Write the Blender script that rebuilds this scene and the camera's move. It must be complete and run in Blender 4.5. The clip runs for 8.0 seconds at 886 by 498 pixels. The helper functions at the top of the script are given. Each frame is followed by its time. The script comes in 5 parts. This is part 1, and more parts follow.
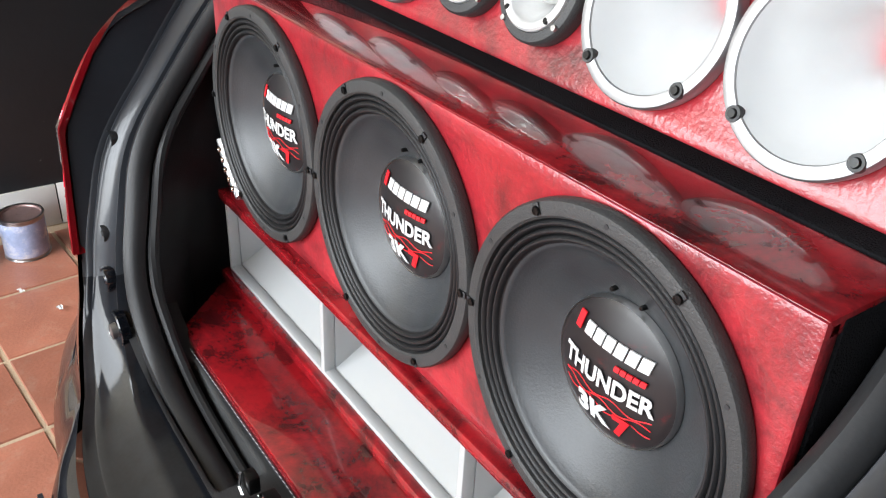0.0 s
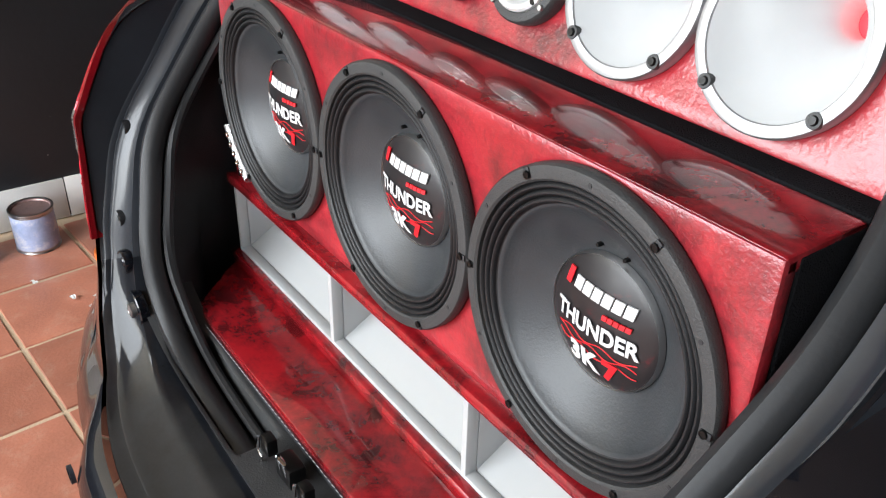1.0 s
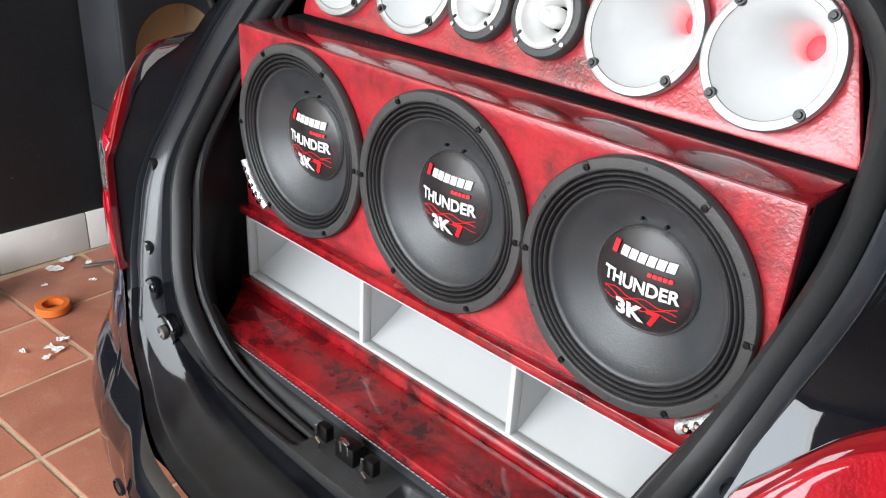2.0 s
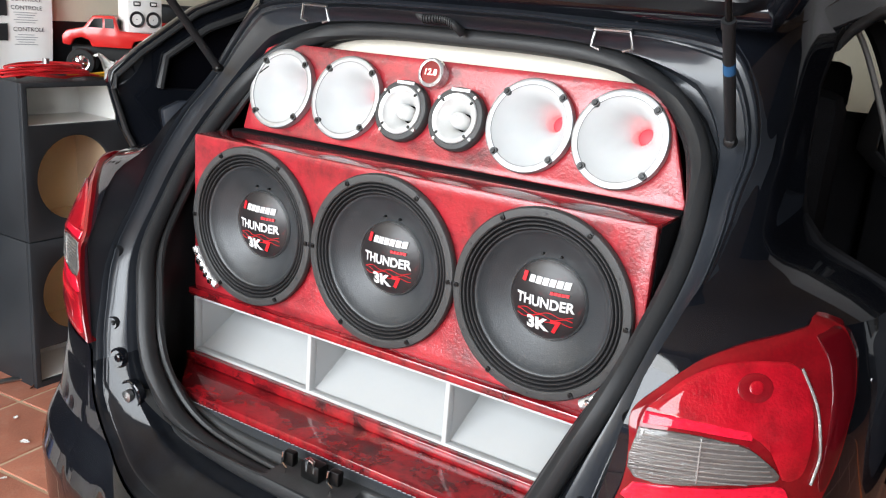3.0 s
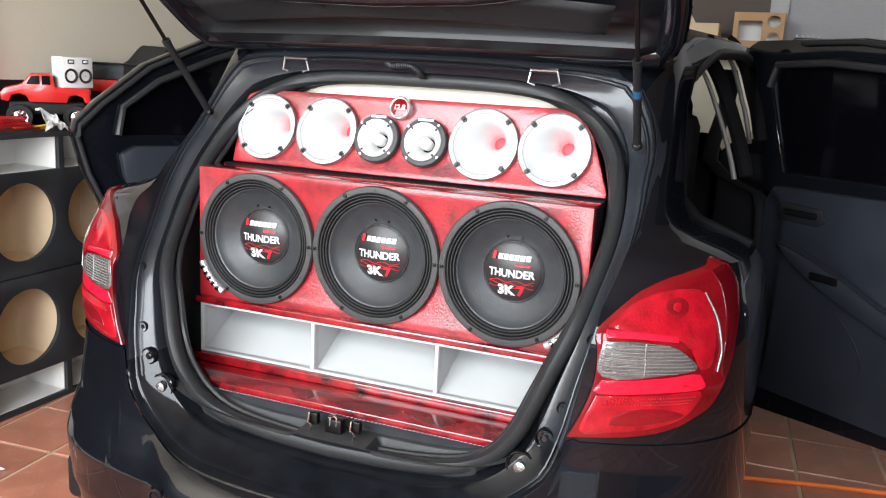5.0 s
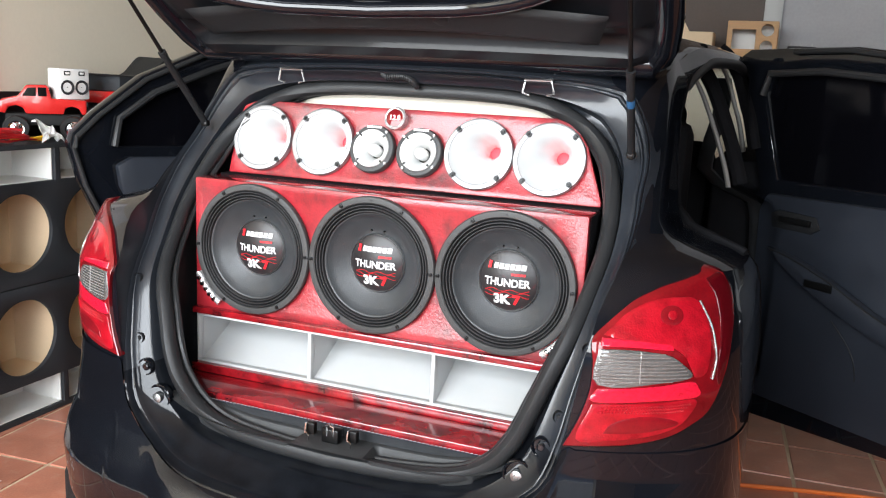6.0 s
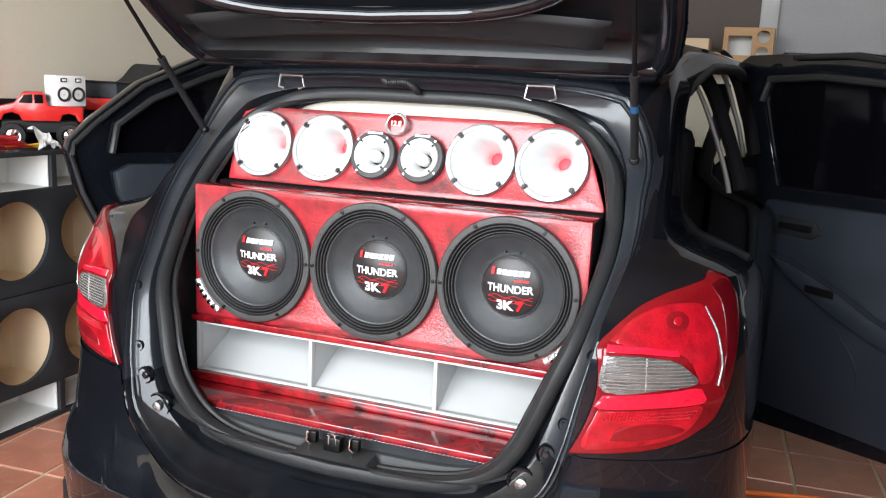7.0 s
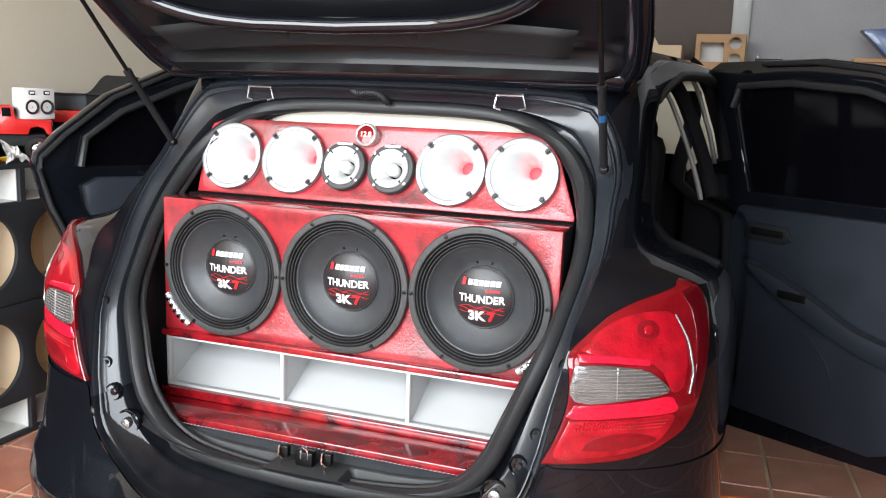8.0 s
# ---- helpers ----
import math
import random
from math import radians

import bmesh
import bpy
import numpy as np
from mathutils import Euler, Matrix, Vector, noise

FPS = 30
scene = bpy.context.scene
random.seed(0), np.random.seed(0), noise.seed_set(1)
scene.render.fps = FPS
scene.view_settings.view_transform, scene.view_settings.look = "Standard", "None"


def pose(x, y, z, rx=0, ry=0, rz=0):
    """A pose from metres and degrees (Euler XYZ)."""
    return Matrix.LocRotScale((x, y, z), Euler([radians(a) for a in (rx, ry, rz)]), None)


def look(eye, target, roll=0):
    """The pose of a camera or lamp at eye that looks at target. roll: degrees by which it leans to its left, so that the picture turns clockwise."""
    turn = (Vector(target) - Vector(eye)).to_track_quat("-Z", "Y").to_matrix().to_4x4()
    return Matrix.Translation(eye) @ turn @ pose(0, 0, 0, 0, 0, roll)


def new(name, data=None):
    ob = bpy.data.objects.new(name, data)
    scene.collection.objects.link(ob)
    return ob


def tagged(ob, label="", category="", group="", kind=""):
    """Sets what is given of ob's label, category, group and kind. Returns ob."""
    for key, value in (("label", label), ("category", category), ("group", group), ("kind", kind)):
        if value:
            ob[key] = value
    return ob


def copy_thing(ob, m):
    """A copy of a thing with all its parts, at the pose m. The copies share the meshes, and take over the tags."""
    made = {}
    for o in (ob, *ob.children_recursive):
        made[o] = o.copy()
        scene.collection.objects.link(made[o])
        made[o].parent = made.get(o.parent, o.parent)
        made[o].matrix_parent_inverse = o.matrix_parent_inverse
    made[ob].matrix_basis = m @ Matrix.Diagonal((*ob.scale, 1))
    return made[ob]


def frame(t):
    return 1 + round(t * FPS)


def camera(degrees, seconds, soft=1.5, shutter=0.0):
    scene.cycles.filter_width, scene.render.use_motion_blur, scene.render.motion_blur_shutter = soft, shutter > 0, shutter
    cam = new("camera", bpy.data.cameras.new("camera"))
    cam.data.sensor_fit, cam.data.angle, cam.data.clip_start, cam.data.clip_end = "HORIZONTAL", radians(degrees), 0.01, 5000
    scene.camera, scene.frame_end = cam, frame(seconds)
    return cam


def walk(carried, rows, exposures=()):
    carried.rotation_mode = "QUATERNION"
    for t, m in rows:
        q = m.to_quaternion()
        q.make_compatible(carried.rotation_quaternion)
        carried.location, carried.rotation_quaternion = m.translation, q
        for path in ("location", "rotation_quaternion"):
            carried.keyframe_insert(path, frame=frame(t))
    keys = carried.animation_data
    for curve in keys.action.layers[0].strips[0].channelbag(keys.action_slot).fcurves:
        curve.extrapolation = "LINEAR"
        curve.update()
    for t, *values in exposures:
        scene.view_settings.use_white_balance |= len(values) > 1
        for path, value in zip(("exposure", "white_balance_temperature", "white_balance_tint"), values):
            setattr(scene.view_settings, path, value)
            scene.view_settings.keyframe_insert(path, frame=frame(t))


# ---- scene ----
cam = camera(54.4, 8.0, soft=1.15)
PATH = [
    (0, (0.699, -0.428, 1.344), (-0.704, 0.594, 0.35), 3.1),
    (0.5, (0.711, -0.451, 1.339), (-0.679, 0.578, 0.336), 2.5),
    (1, (0.755, -0.467, 1.357), (-0.638, 0.547, 0.341), 1.5),
    (1.2, (0.776, -0.48, 1.36), (-0.629, 0.53, 0.357), 2.0),
    (2.3, (0.763, -0.918, 1.373), (-0.389, 0.508, 0.574), 3.3),
    (2.5, (0.795, -0.987, 1.342), (-0.328, 0.502, 0.62), 3.6),
    (3, (0.872, -1.188, 1.342), (-0.146, 0.448, 0.807), 4.5),
    (3.5, (0.902, -1.409, 1.352), (-0.096, 0.245, 0.835), 3.5),
    (4, (0.851, -1.591, 1.329), (0.001, 0.153, 0.841), 3.7),
    (4.5, (0.845, -1.699, 1.319), (0.103, 0.106, 0.882), 3.5),
    (6, (0.851, -1.717, 1.324), (0.133, 0.109, 0.937), 2.7),
    (6.5, (0.833, -1.72, 1.322), (0.119, 0.109, 0.942), 2.8),
    (7, (0.831, -1.712, 1.319), (0.123, 0.121, 0.949), 2.6),
    (7.5, (0.837, -1.698, 1.322), (0.148, 0.146, 0.966), 2.3),
    (8, (0.846, -1.695, 1.325), (0.179, 0.157, 0.974), 2.1),
]
walk(cam, [(t, look(eye, target, roll)) for t, eye, target, roll in PATH],
     exposures=[(0.0, 0.55), (1.2, 0.52), (2.5, 0.53), (4.0, 0.67), (6.0, 0.78), (8.0, 0.78)])

# ---------------------------------------------------------------- world and light
Z0 = 0.9                      # height of the middle woofer's centre over the floor
world = bpy.data.worlds.new("sky_world")
scene.world = world
world.use_nodes = True
wn = world.node_tree
sky = wn.nodes.new("ShaderNodeTexSky")
sky.sky_type, sky.sun_disc = "NISHITA", False
sky.sun_elevation, sky.sun_rotation = radians(48), radians(-27)
wn.links.new(sky.outputs[0], wn.nodes["Background"].inputs[0])
wn.nodes["Background"].inputs[1].default_value = 0.32
sun = new("sun", bpy.data.lights.new("sun", "SUN"))
sun.data.energy, sun.data.angle, sun.data.color = 2.0, radians(6), (1, 0.95, 0.88)
sun.matrix_world = look((-3, 6, 7.4), (0, 0, 0))
# area lamps standing in for gateway daylight, split in two for streaked reflections
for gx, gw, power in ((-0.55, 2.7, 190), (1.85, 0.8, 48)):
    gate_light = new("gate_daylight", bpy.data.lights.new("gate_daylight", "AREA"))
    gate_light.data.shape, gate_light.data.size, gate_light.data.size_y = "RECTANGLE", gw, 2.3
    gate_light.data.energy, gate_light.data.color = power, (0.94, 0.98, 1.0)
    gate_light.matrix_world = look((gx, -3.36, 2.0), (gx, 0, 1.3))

# ---------------------------------------------------------------- materials


def material(name, col, rough=0.5, metal=0.0, coat=0.0, var=0.12, scale=8.0, fine=90.0, bump=0.05,
             dark=None, amount=0.5, dscale=6.0, trans=0.0, alpha=1.0, stretch=(1, 1, 1), rvar=0.12, ior=1.45,
             per_piece=0.0, emit=0.0, coat_rough=0.03, spec=0.5, coat_relief=False, soft_blot=0.16):
    """A surface with colour changes at two scales, uneven gloss, fine relief and, with dark, blotches of a second colour."""
    m = bpy.data.materials.new(name)
    m.use_nodes = True
    nt = m.node_tree
    n, l = nt.nodes, nt.links
    b = n["Principled BSDF"]
    co = n.new("ShaderNodeTexCoord")
    mp = n.new("ShaderNodeMapping")
    mp.inputs["Scale"].default_value = stretch
    l.new(co.outputs["Object"], mp.inputs[0])
    big, small = n.new("ShaderNodeTexNoise"), n.new("ShaderNodeTexNoise")
    for t, s, d in ((big, scale, 5), (small, fine, 3)):
        t.inputs["Scale"].default_value, t.inputs["Detail"].default_value = s, d
        l.new(mp.outputs[0], t.inputs["Vector"])
    mix = n.new("ShaderNodeMix")
    mix.data_type = "RGBA"
    mix.inputs[6].default_value = tuple(c * (1 - var) for c in col) + (1,)
    mix.inputs[7].default_value = tuple(min(1, c * (1 + var)) for c in col) + (1,)
    add = n.new("ShaderNodeMath")
    add.operation = "MULTIPLY_ADD"
    l.new(small.outputs[0], add.inputs[0])
    add.inputs[1].default_value = 0.5
    half = n.new("ShaderNodeMath")
    half.operation = "MULTIPLY_ADD"
    l.new(big.outputs[0], half.inputs[0])
    half.inputs[1].default_value, half.inputs[2].default_value = 1.4, -0.45
    l.new(half.outputs[0], add.inputs[2])
    l.new(add.outputs[0], mix.inputs[0])
    out = mix.outputs[2]
    if dark:
        blot = n.new("ShaderNodeTexNoise")
        blot.inputs["Scale"].default_value, blot.inputs["Detail"].default_value = dscale, 9
        blot.inputs["Roughness"].default_value, blot.inputs["Distortion"].default_value = 0.76, 0.25
        l.new(mp.outputs[0], blot.inputs["Vector"])
        ramp = n.new("ShaderNodeValToRGB")
        ramp.color_ramp.elements[0].position, ramp.color_ramp.elements[1].position = amount, amount + soft_blot
        l.new(blot.outputs[0], ramp.inputs[0])
        m2 = n.new("ShaderNodeMix")
        m2.data_type = "RGBA"
        l.new(ramp.outputs[0], m2.inputs[0])
        l.new(out, m2.inputs[6])
        m2.inputs[7].default_value = tuple(dark) + (1,)
        out = m2.outputs[2]
    if per_piece:
        info = n.new("ShaderNodeObjectInfo")
        hsv = n.new("ShaderNodeHueSaturation")
        ma = n.new("ShaderNodeMath")
        ma.operation = "MULTIPLY_ADD"
        l.new(info.outputs["Random"], ma.inputs[0])
        ma.inputs[1].default_value, ma.inputs[2].default_value = 2 * per_piece, 1 - per_piece
        l.new(ma.outputs[0], hsv.inputs["Value"])
        l.new(out, hsv.inputs["Color"])
        out = hsv.outputs[0]
    l.new(out, b.inputs["Base Color"])
    r = n.new("ShaderNodeMath")
    r.operation = "MULTIPLY_ADD"
    l.new(big.outputs[0], r.inputs[0])
    r.inputs[1].default_value, r.inputs[2].default_value = 2 * rvar * rough / 0.5, max(0.01, rough - rvar * rough / 0.5)
    l.new(r.outputs[0], b.inputs["Roughness"])
    b.inputs["Metallic"].default_value, b.inputs["IOR"].default_value = metal, ior
    b.inputs["Coat Weight"].default_value, b.inputs["Coat Roughness"].default_value = coat, coat_rough
    b.inputs["Transmission Weight"].default_value, b.inputs["Alpha"].default_value = trans, alpha
    b.inputs["Specular IOR Level"].default_value = spec
    if emit:
        b.inputs["Emission Color"].default_value = tuple(col) + (1,)
        b.inputs["Emission Strength"].default_value = emit
    if bump:
        bp = n.new("ShaderNodeBump")
        bp.inputs["Strength"].default_value, bp.inputs["Distance"].default_value = bump, 0.004
        l.new(small.outputs[0], bp.inputs["Height"])
        l.new(bp.outputs[0], b.inputs["Normal"])
        if coat_relief:
            l.new(bp.outputs[0], b.inputs["Coat Normal"])
    return m


CARPAINT = material("black_car_paint", (0.0042, 0.005, 0.0072), 0.3, coat=1.0, var=0.3, bump=0.0, spec=0.02, coat_rough=0.03)
# the body's black lightened and blued: sky sheen put into the jamb's base colour
JAMB = material("black_jamb_sky_sheen", (0.014, 0.0165, 0.021), 0.4, coat=0.45, var=0.3, bump=0.0, spec=0.35, coat_rough=0.14)
GATEPAINT = material("black_inner_paint", (0.007, 0.0075, 0.009), 0.35, coat=0.22, var=0.3, bump=0.0, spec=0.15, coat_rough=0.08)
SKIRT = material("dusty_black_skirt", (0.006, 0.007, 0.0092), 0.4, coat=0.55, var=0.6, scale=20, fine=200, bump=0.0, spec=0.05, coat_rough=0.08)
RUBBER = material("seal_rubber", (0.02, 0.0205, 0.0215), 0.4, var=0.25, fine=220, bump=0.05, spec=0.3)
TRIM = material("dark_trim_plastic", (0.011, 0.0115, 0.0125), 0.5, spec=0.3, var=0.2, fine=500, bump=0.2)
DOORTRIM = material("blue_grey_door_trim", (0.013, 0.0165, 0.024), 0.55, var=0.2, fine=600, bump=0.2)
HEADLINER = material("cream_headliner", (0.62, 0.58, 0.5), 0.9, var=0.06, fine=300, bump=0.15)
GREYTRIM = material("grey_pillar_trim", (0.22, 0.215, 0.205), 0.7, var=0.08, fine=300, bump=0.1)
CARPET = material("black_carpet", (0.008, 0.008, 0.009), 0.95, var=0.5, fine=500, bump=0.6, spec=0.05)
RISER = material("dark_grey_carpet", (0.028, 0.03, 0.033), 0.9, var=0.4, scale=20, fine=500, bump=0.6, spec=0.3)
SILLTRIM = material("grey_black_sill_plastic", (0.03, 0.031, 0.032), 0.5, var=0.25, scale=14, fine=400, bump=0.2)
REDBOX = material("red_marbled_lacquer", (0.36, 0.018, 0.027), 0.4, coat=0.65, var=0.3, scale=7, fine=210, bump=0.22,
                  dark=(0.06, 0.008, 0.01), amount=0.44, dscale=9, soft_blot=0.24, coat_rough=0.2, coat_relief=True)
REDGLOSS = material("red_lacquer_gloss", (0.28, 0.008, 0.013), 0.25, coat=1.0, var=0.25, scale=5, fine=120, bump=0.01,
                    dark=(0.022, 0.004, 0.005), amount=0.42, dscale=13, soft_blot=0.22, coat_rough=0.015)
WHITELAC = material("white_lacquer", (0.44, 0.45, 0.45), 0.35, coat=0.4, var=0.03, bump=0.02)
BASKET = material("black_cast_frame", (0.04, 0.04, 0.04), 0.5, var=0.2, fine=500, bump=0.25)
SURROUND = material("ribbed_cloth_surround", (0.012, 0.012, 0.013), 0.45, var=0.25, fine=700, bump=0.15)
CONE = material("pressed_paper_cone", (0.036, 0.039, 0.042), 0.36, var=0.3, scale=14, fine=420, bump=0.1, rvar=0.2)
CAP = material("glossy_dust_cap", (0.014, 0.012, 0.013), 0.42, coat=0.12, coat_rough=0.25, var=0.2, bump=0.02,
               dark=(0.10, 0.006, 0.01), amount=0.58, dscale=40)
INK_W = material("white_ink", (0.6, 0.6, 0.6), 0.5, var=0.04, bump=0)
INK_R = material("red_ink", (0.62, 0.012, 0.02), 0.5, var=0.06, bump=0)
INK_K = material("black_ink", (0.02, 0.02, 0.022), 0.6, var=0.1, bump=0)
INK_G = material("grey_ink", (0.32, 0.33, 0.34), 0.6, var=0.1, bump=0)
ALU = material("brushed_aluminium", (0.36, 0.36, 0.365), 0.45, metal=0.8, var=0.06, fine=300, bump=0.05)
HORNWHITE = material("satin_white_horn", (0.6, 0.61, 0.61), 0.34, metal=0.2, coat=0.0, var=0.03, bump=0.01)
SATIN = material("satin_aluminium", (0.72, 0.72, 0.71), 0.36, metal=0.5, var=0.06, fine=300, bump=0.03)
SCREW = material("black_screw", (0.02, 0.02, 0.02), 0.3, metal=0.8, var=0.2, bump=0.05)
CHROME = material("chrome", (0.8, 0.8, 0.8), 0.1, metal=1.0, var=0.05, bump=0.0)
STEEL = material("dull_steel", (0.4, 0.4, 0.4), 0.35, metal=1.0, var=0.15, bump=0.05)
REDLENS = material("red_lamp_lens", (0.15, 0.003, 0.006), 0.3, spec=0.05, coat=1.0, var=0.5, scale=16, fine=200, bump=0.1, coat_rough=0.015)
REDPRISM = material("red_prism_reflector", (0.6, 0.008, 0.03), 0.3, spec=0.1, coat=1.0, var=0.45, scale=110, fine=420, bump=0.3, coat_rough=0.02, stretch=(1, 1, 1.6))
REDDARK = material("dark_red_lamp_side", (0.06, 0.001, 0.003), 0.3, spec=0.05, coat=1.0, var=0.2, bump=0.03, coat_rough=0.015)
REDMID = material("red_inner_lens", (0.3, 0.004, 0.011), 0.3, spec=0.1, coat=1.0, var=0.5, scale=30, fine=260, bump=0.25, coat_rough=0.015)
REDDEEP = material("deep_red_reflector", (0.17, 0.004, 0.008), 0.3, spec=0.1, coat=1.0, var=0.3, scale=40, fine=300, bump=0.1, coat_rough=0.015)
CLEARRIB = material("clear_lens_rib", (0.34, 0.335, 0.325), 0.12, metal=0.6, coat=1.0, var=0.3, scale=90, fine=300, bump=0.3)
CLEARLENS = material("ribbed_clear_lens", (0.15, 0.147, 0.143), 0.18, metal=0.5, coat=1.0, var=0.55, scale=40, fine=150, bump=0.7,
                     stretch=(0.3, 0.3, 3), coat_rough=0.02)
GLASS = material("tinted_glass", (0.002, 0.002, 0.003), 0.08, var=0.1, bump=0, spec=0.2)
WINDOW = material("clear_glass", (0.9, 0.95, 0.93), 0.02, trans=1.0, var=0.0, bump=0)
TILE = material("terracotta_tile", (0.43, 0.168, 0.108), 0.36, var=0.3, scale=7, fine=130, bump=0.2,
                dark=(0.5, 0.3, 0.215), amount=0.52, dscale=11, soft_blot=0.3, per_piece=0.16, coat=0.12, coat_rough=0.2)
GROUT = material("sandy_grout", (0.55, 0.42, 0.29), 0.85, var=0.2, scale=9, fine=160, bump=0.5)
WALLBLACK = material("black_wall_paint", (0.013, 0.0135, 0.015), 0.4, var=0.25, scale=3, fine=50, bump=0.15,
                     dark=(0.32, 0.32, 0.31), amount=0.665, dscale=16, soft_blot=0.03)
WALLCREAM = material("cream_wall_paint", (0.74, 0.67, 0.54), 0.8, var=0.06, scale=2, fine=70, bump=0.15)
WALLBROWN = material("dark_brown_wall", (0.085, 0.06, 0.048), 0.6, var=0.2, scale=3, fine=60, bump=0.15)
WALLGREY = material("charcoal_wall_paint", (0.36, 0.36, 0.375), 0.6, var=0.18, scale=2, fine=60, bump=0.15)
WHITETILE = material("white_ceramic", (0.72, 0.71, 0.68), 0.25, coat=0.3, var=0.05, bump=0.03)
CEILING = material("brown_boarded_ceiling", (0.22, 0.15, 0.1), 0.8, var=0.04, bump=0.05)
CABBLACK = material("black_textured_cabinet", (0.02, 0.0225, 0.026), 0.6, var=0.3, scale=6, fine=350, bump=0.4)
MDF = material("raw_mdf", (0.74, 0.57, 0.38), 0.75, var=0.1, scale=5, fine=200, bump=0.1)
WHITEBOARD = material("white_mdf_lining", (0.74, 0.73, 0.7), 0.5, var=0.05, bump=0.05)
PLY = material("plywood", (0.5, 0.3, 0.15), 0.6, var=0.2, scale=4, fine=60, bump=0.15, stretch=(1, 1, 8))
PAPER = material("white_paper", (0.8, 0.79, 0.77), 0.7, var=0.03, bump=0.05)
TOYRED = material("red_toy_plastic", (0.55, 0.02, 0.018), 0.25, coat=0.5, var=0.08, bump=0.02)
TYRE = material("black_tyre_rubber", (0.014, 0.014, 0.014), 0.8, var=0.3, fine=200, bump=0.4)
WIRERED = material("red_cable", (0.5, 0.015, 0.02), 0.35, var=0.1, bump=0.02)
WIREYEL = material("yellow_cable", (0.65, 0.36, 0.02), 0.4, var=0.1, bump=0.02)
ORANGE = material("orange_hose", (0.7, 0.16, 0.03), 0.4, var=0.12, bump=0.05)
CANLABEL = material("paint_can_label", (0.35, 0.42, 0.62), 0.4, var=0.3, scale=18, bump=0.02, dark=(0.7, 0.7, 0.72), amount=0.5, dscale=20)
CLEARPLAST = material("clear_ribbed_plastic", (0.62, 0.62, 0.62), 0.15, metal=0.6, coat=1.0, var=0.5, scale=60, fine=200, bump=0.8)
BLUETHING = material("blue_plastic_film", (0.1, 0.16, 0.34), 0.3, coat=0.3, var=0.4, scale=18, bump=0.3)
CONCRETE = material("concrete_yard", (0.45, 0.45, 0.44), 0.85, var=0.2, scale=1.5, fine=40, bump=0.3)

# ---------------------------------------------------------------- mesh helpers


def thing(name, label, category, at=(0, 0, 0), group="", kind=""):
    e = new(name)
    e.location = at
    return tagged(e, label, category, group, kind)


def part(name, bm, mat, parent=None, label="", at=None, smooth=True):
    """Link a bmesh as one mesh object under a thing or a part."""
    me = bpy.data.meshes.new(name)
    bmesh.ops.recalc_face_normals(bm, faces=bm.faces)
    bm.to_mesh(me)
    bm.free()
    me.materials.append(mat)
    if smooth:
        me.polygons.foreach_set("use_smooth", [True] * len(me.polygons))
        me.set_sharp_from_angle(angle=radians(38))
    ob = new(name, me)
    if parent:
        ob.parent = parent
    if at:
        ob.location = at
    return tagged(ob, label)


def box(lo, hi, bevel=0.0, bm=None, seg=2):
    bm = bm or bmesh.new()
    got = bmesh.ops.create_cube(bm, size=1.0)["verts"]
    for v in got:
        v.co = Vector([lo[i] + (v.co[i] + 0.5) * (hi[i] - lo[i]) for i in range(3)])
    if bevel:
        es = list({e for v in got for e in v.link_edges})
        bmesh.ops.bevel(bm, geom=es, offset=bevel, segments=seg, profile=0.5, affect="EDGES")
    return bm


def lathe(profile, n=64, bm=None, at=(0, 0, 0), axis="y", close=False):
    """Turn (radius, depth) pairs round an axis; depth runs along +axis."""
    bm = bm or bmesh.new()
    rings = []
    for r, d in profile:
        ring = []
        for i in range(n if r > 1e-6 else 1):
            a = 2 * math.pi * i / n
            c, s = r * math.cos(a), r * math.sin(a)
            p = {"y": (c, d, s), "z": (c, s, d), "x": (d, c, s)}[axis]
            ring.append(bm.verts.new(Vector(p) + Vector(at)))
        rings.append(ring)
    if close:
        rings.append(rings[0])
    for a, b in zip(rings, rings[1:]):
        for i in range(n):
            j = (i + 1) % n
            if len(a) == 1 and len(b) == 1:
                continue
            if len(a) == 1:
                bm.faces.new((a[0], b[j], b[i]))
            elif len(b) == 1:
                bm.faces.new((a[i], a[j], b[0]))
            else:
                bm.faces.new((a[i], a[j], b[j], b[i]))
    return bm


def tube(pts, r, n=10, closed=False, bm=None, flat=1.0):
    """A round bar along points."""
    bm = bm or bmesh.new()
    pts = [Vector(p) for p in pts]
    rings = []
    k = len(pts)
    up = Vector((0.13, 0.21, 0.97))
    for i, p in enumerate(pts):
        a, b = (pts[i - 1], pts[(i + 1) % k]) if closed else (pts[max(i - 1, 0)], pts[min(i + 1, k - 1)])
        d = (b - a).normalized()
        s = d.cross(up)
        if s.length < 0.1:
            s = d.cross(Vector((1, 0, 0)))
        s.normalize()
        u = s.cross(d)
        rings.append([bm.verts.new(p + r * (math.cos(2 * math.pi * j / n) * s + flat * math.sin(2 * math.pi * j / n) * u)) for j in range(n)])
    for i in range(k if closed else k - 1):
        a, b = rings[i], rings[(i + 1) % k]
        for j in range(n):
            bm.faces.new((a[j], a[(j + 1) % n], b[(j + 1) % n], b[j]))
    if not closed:
        bm.faces.new(rings[0][::-1])
        bm.faces.new(rings[-1])
    return bm


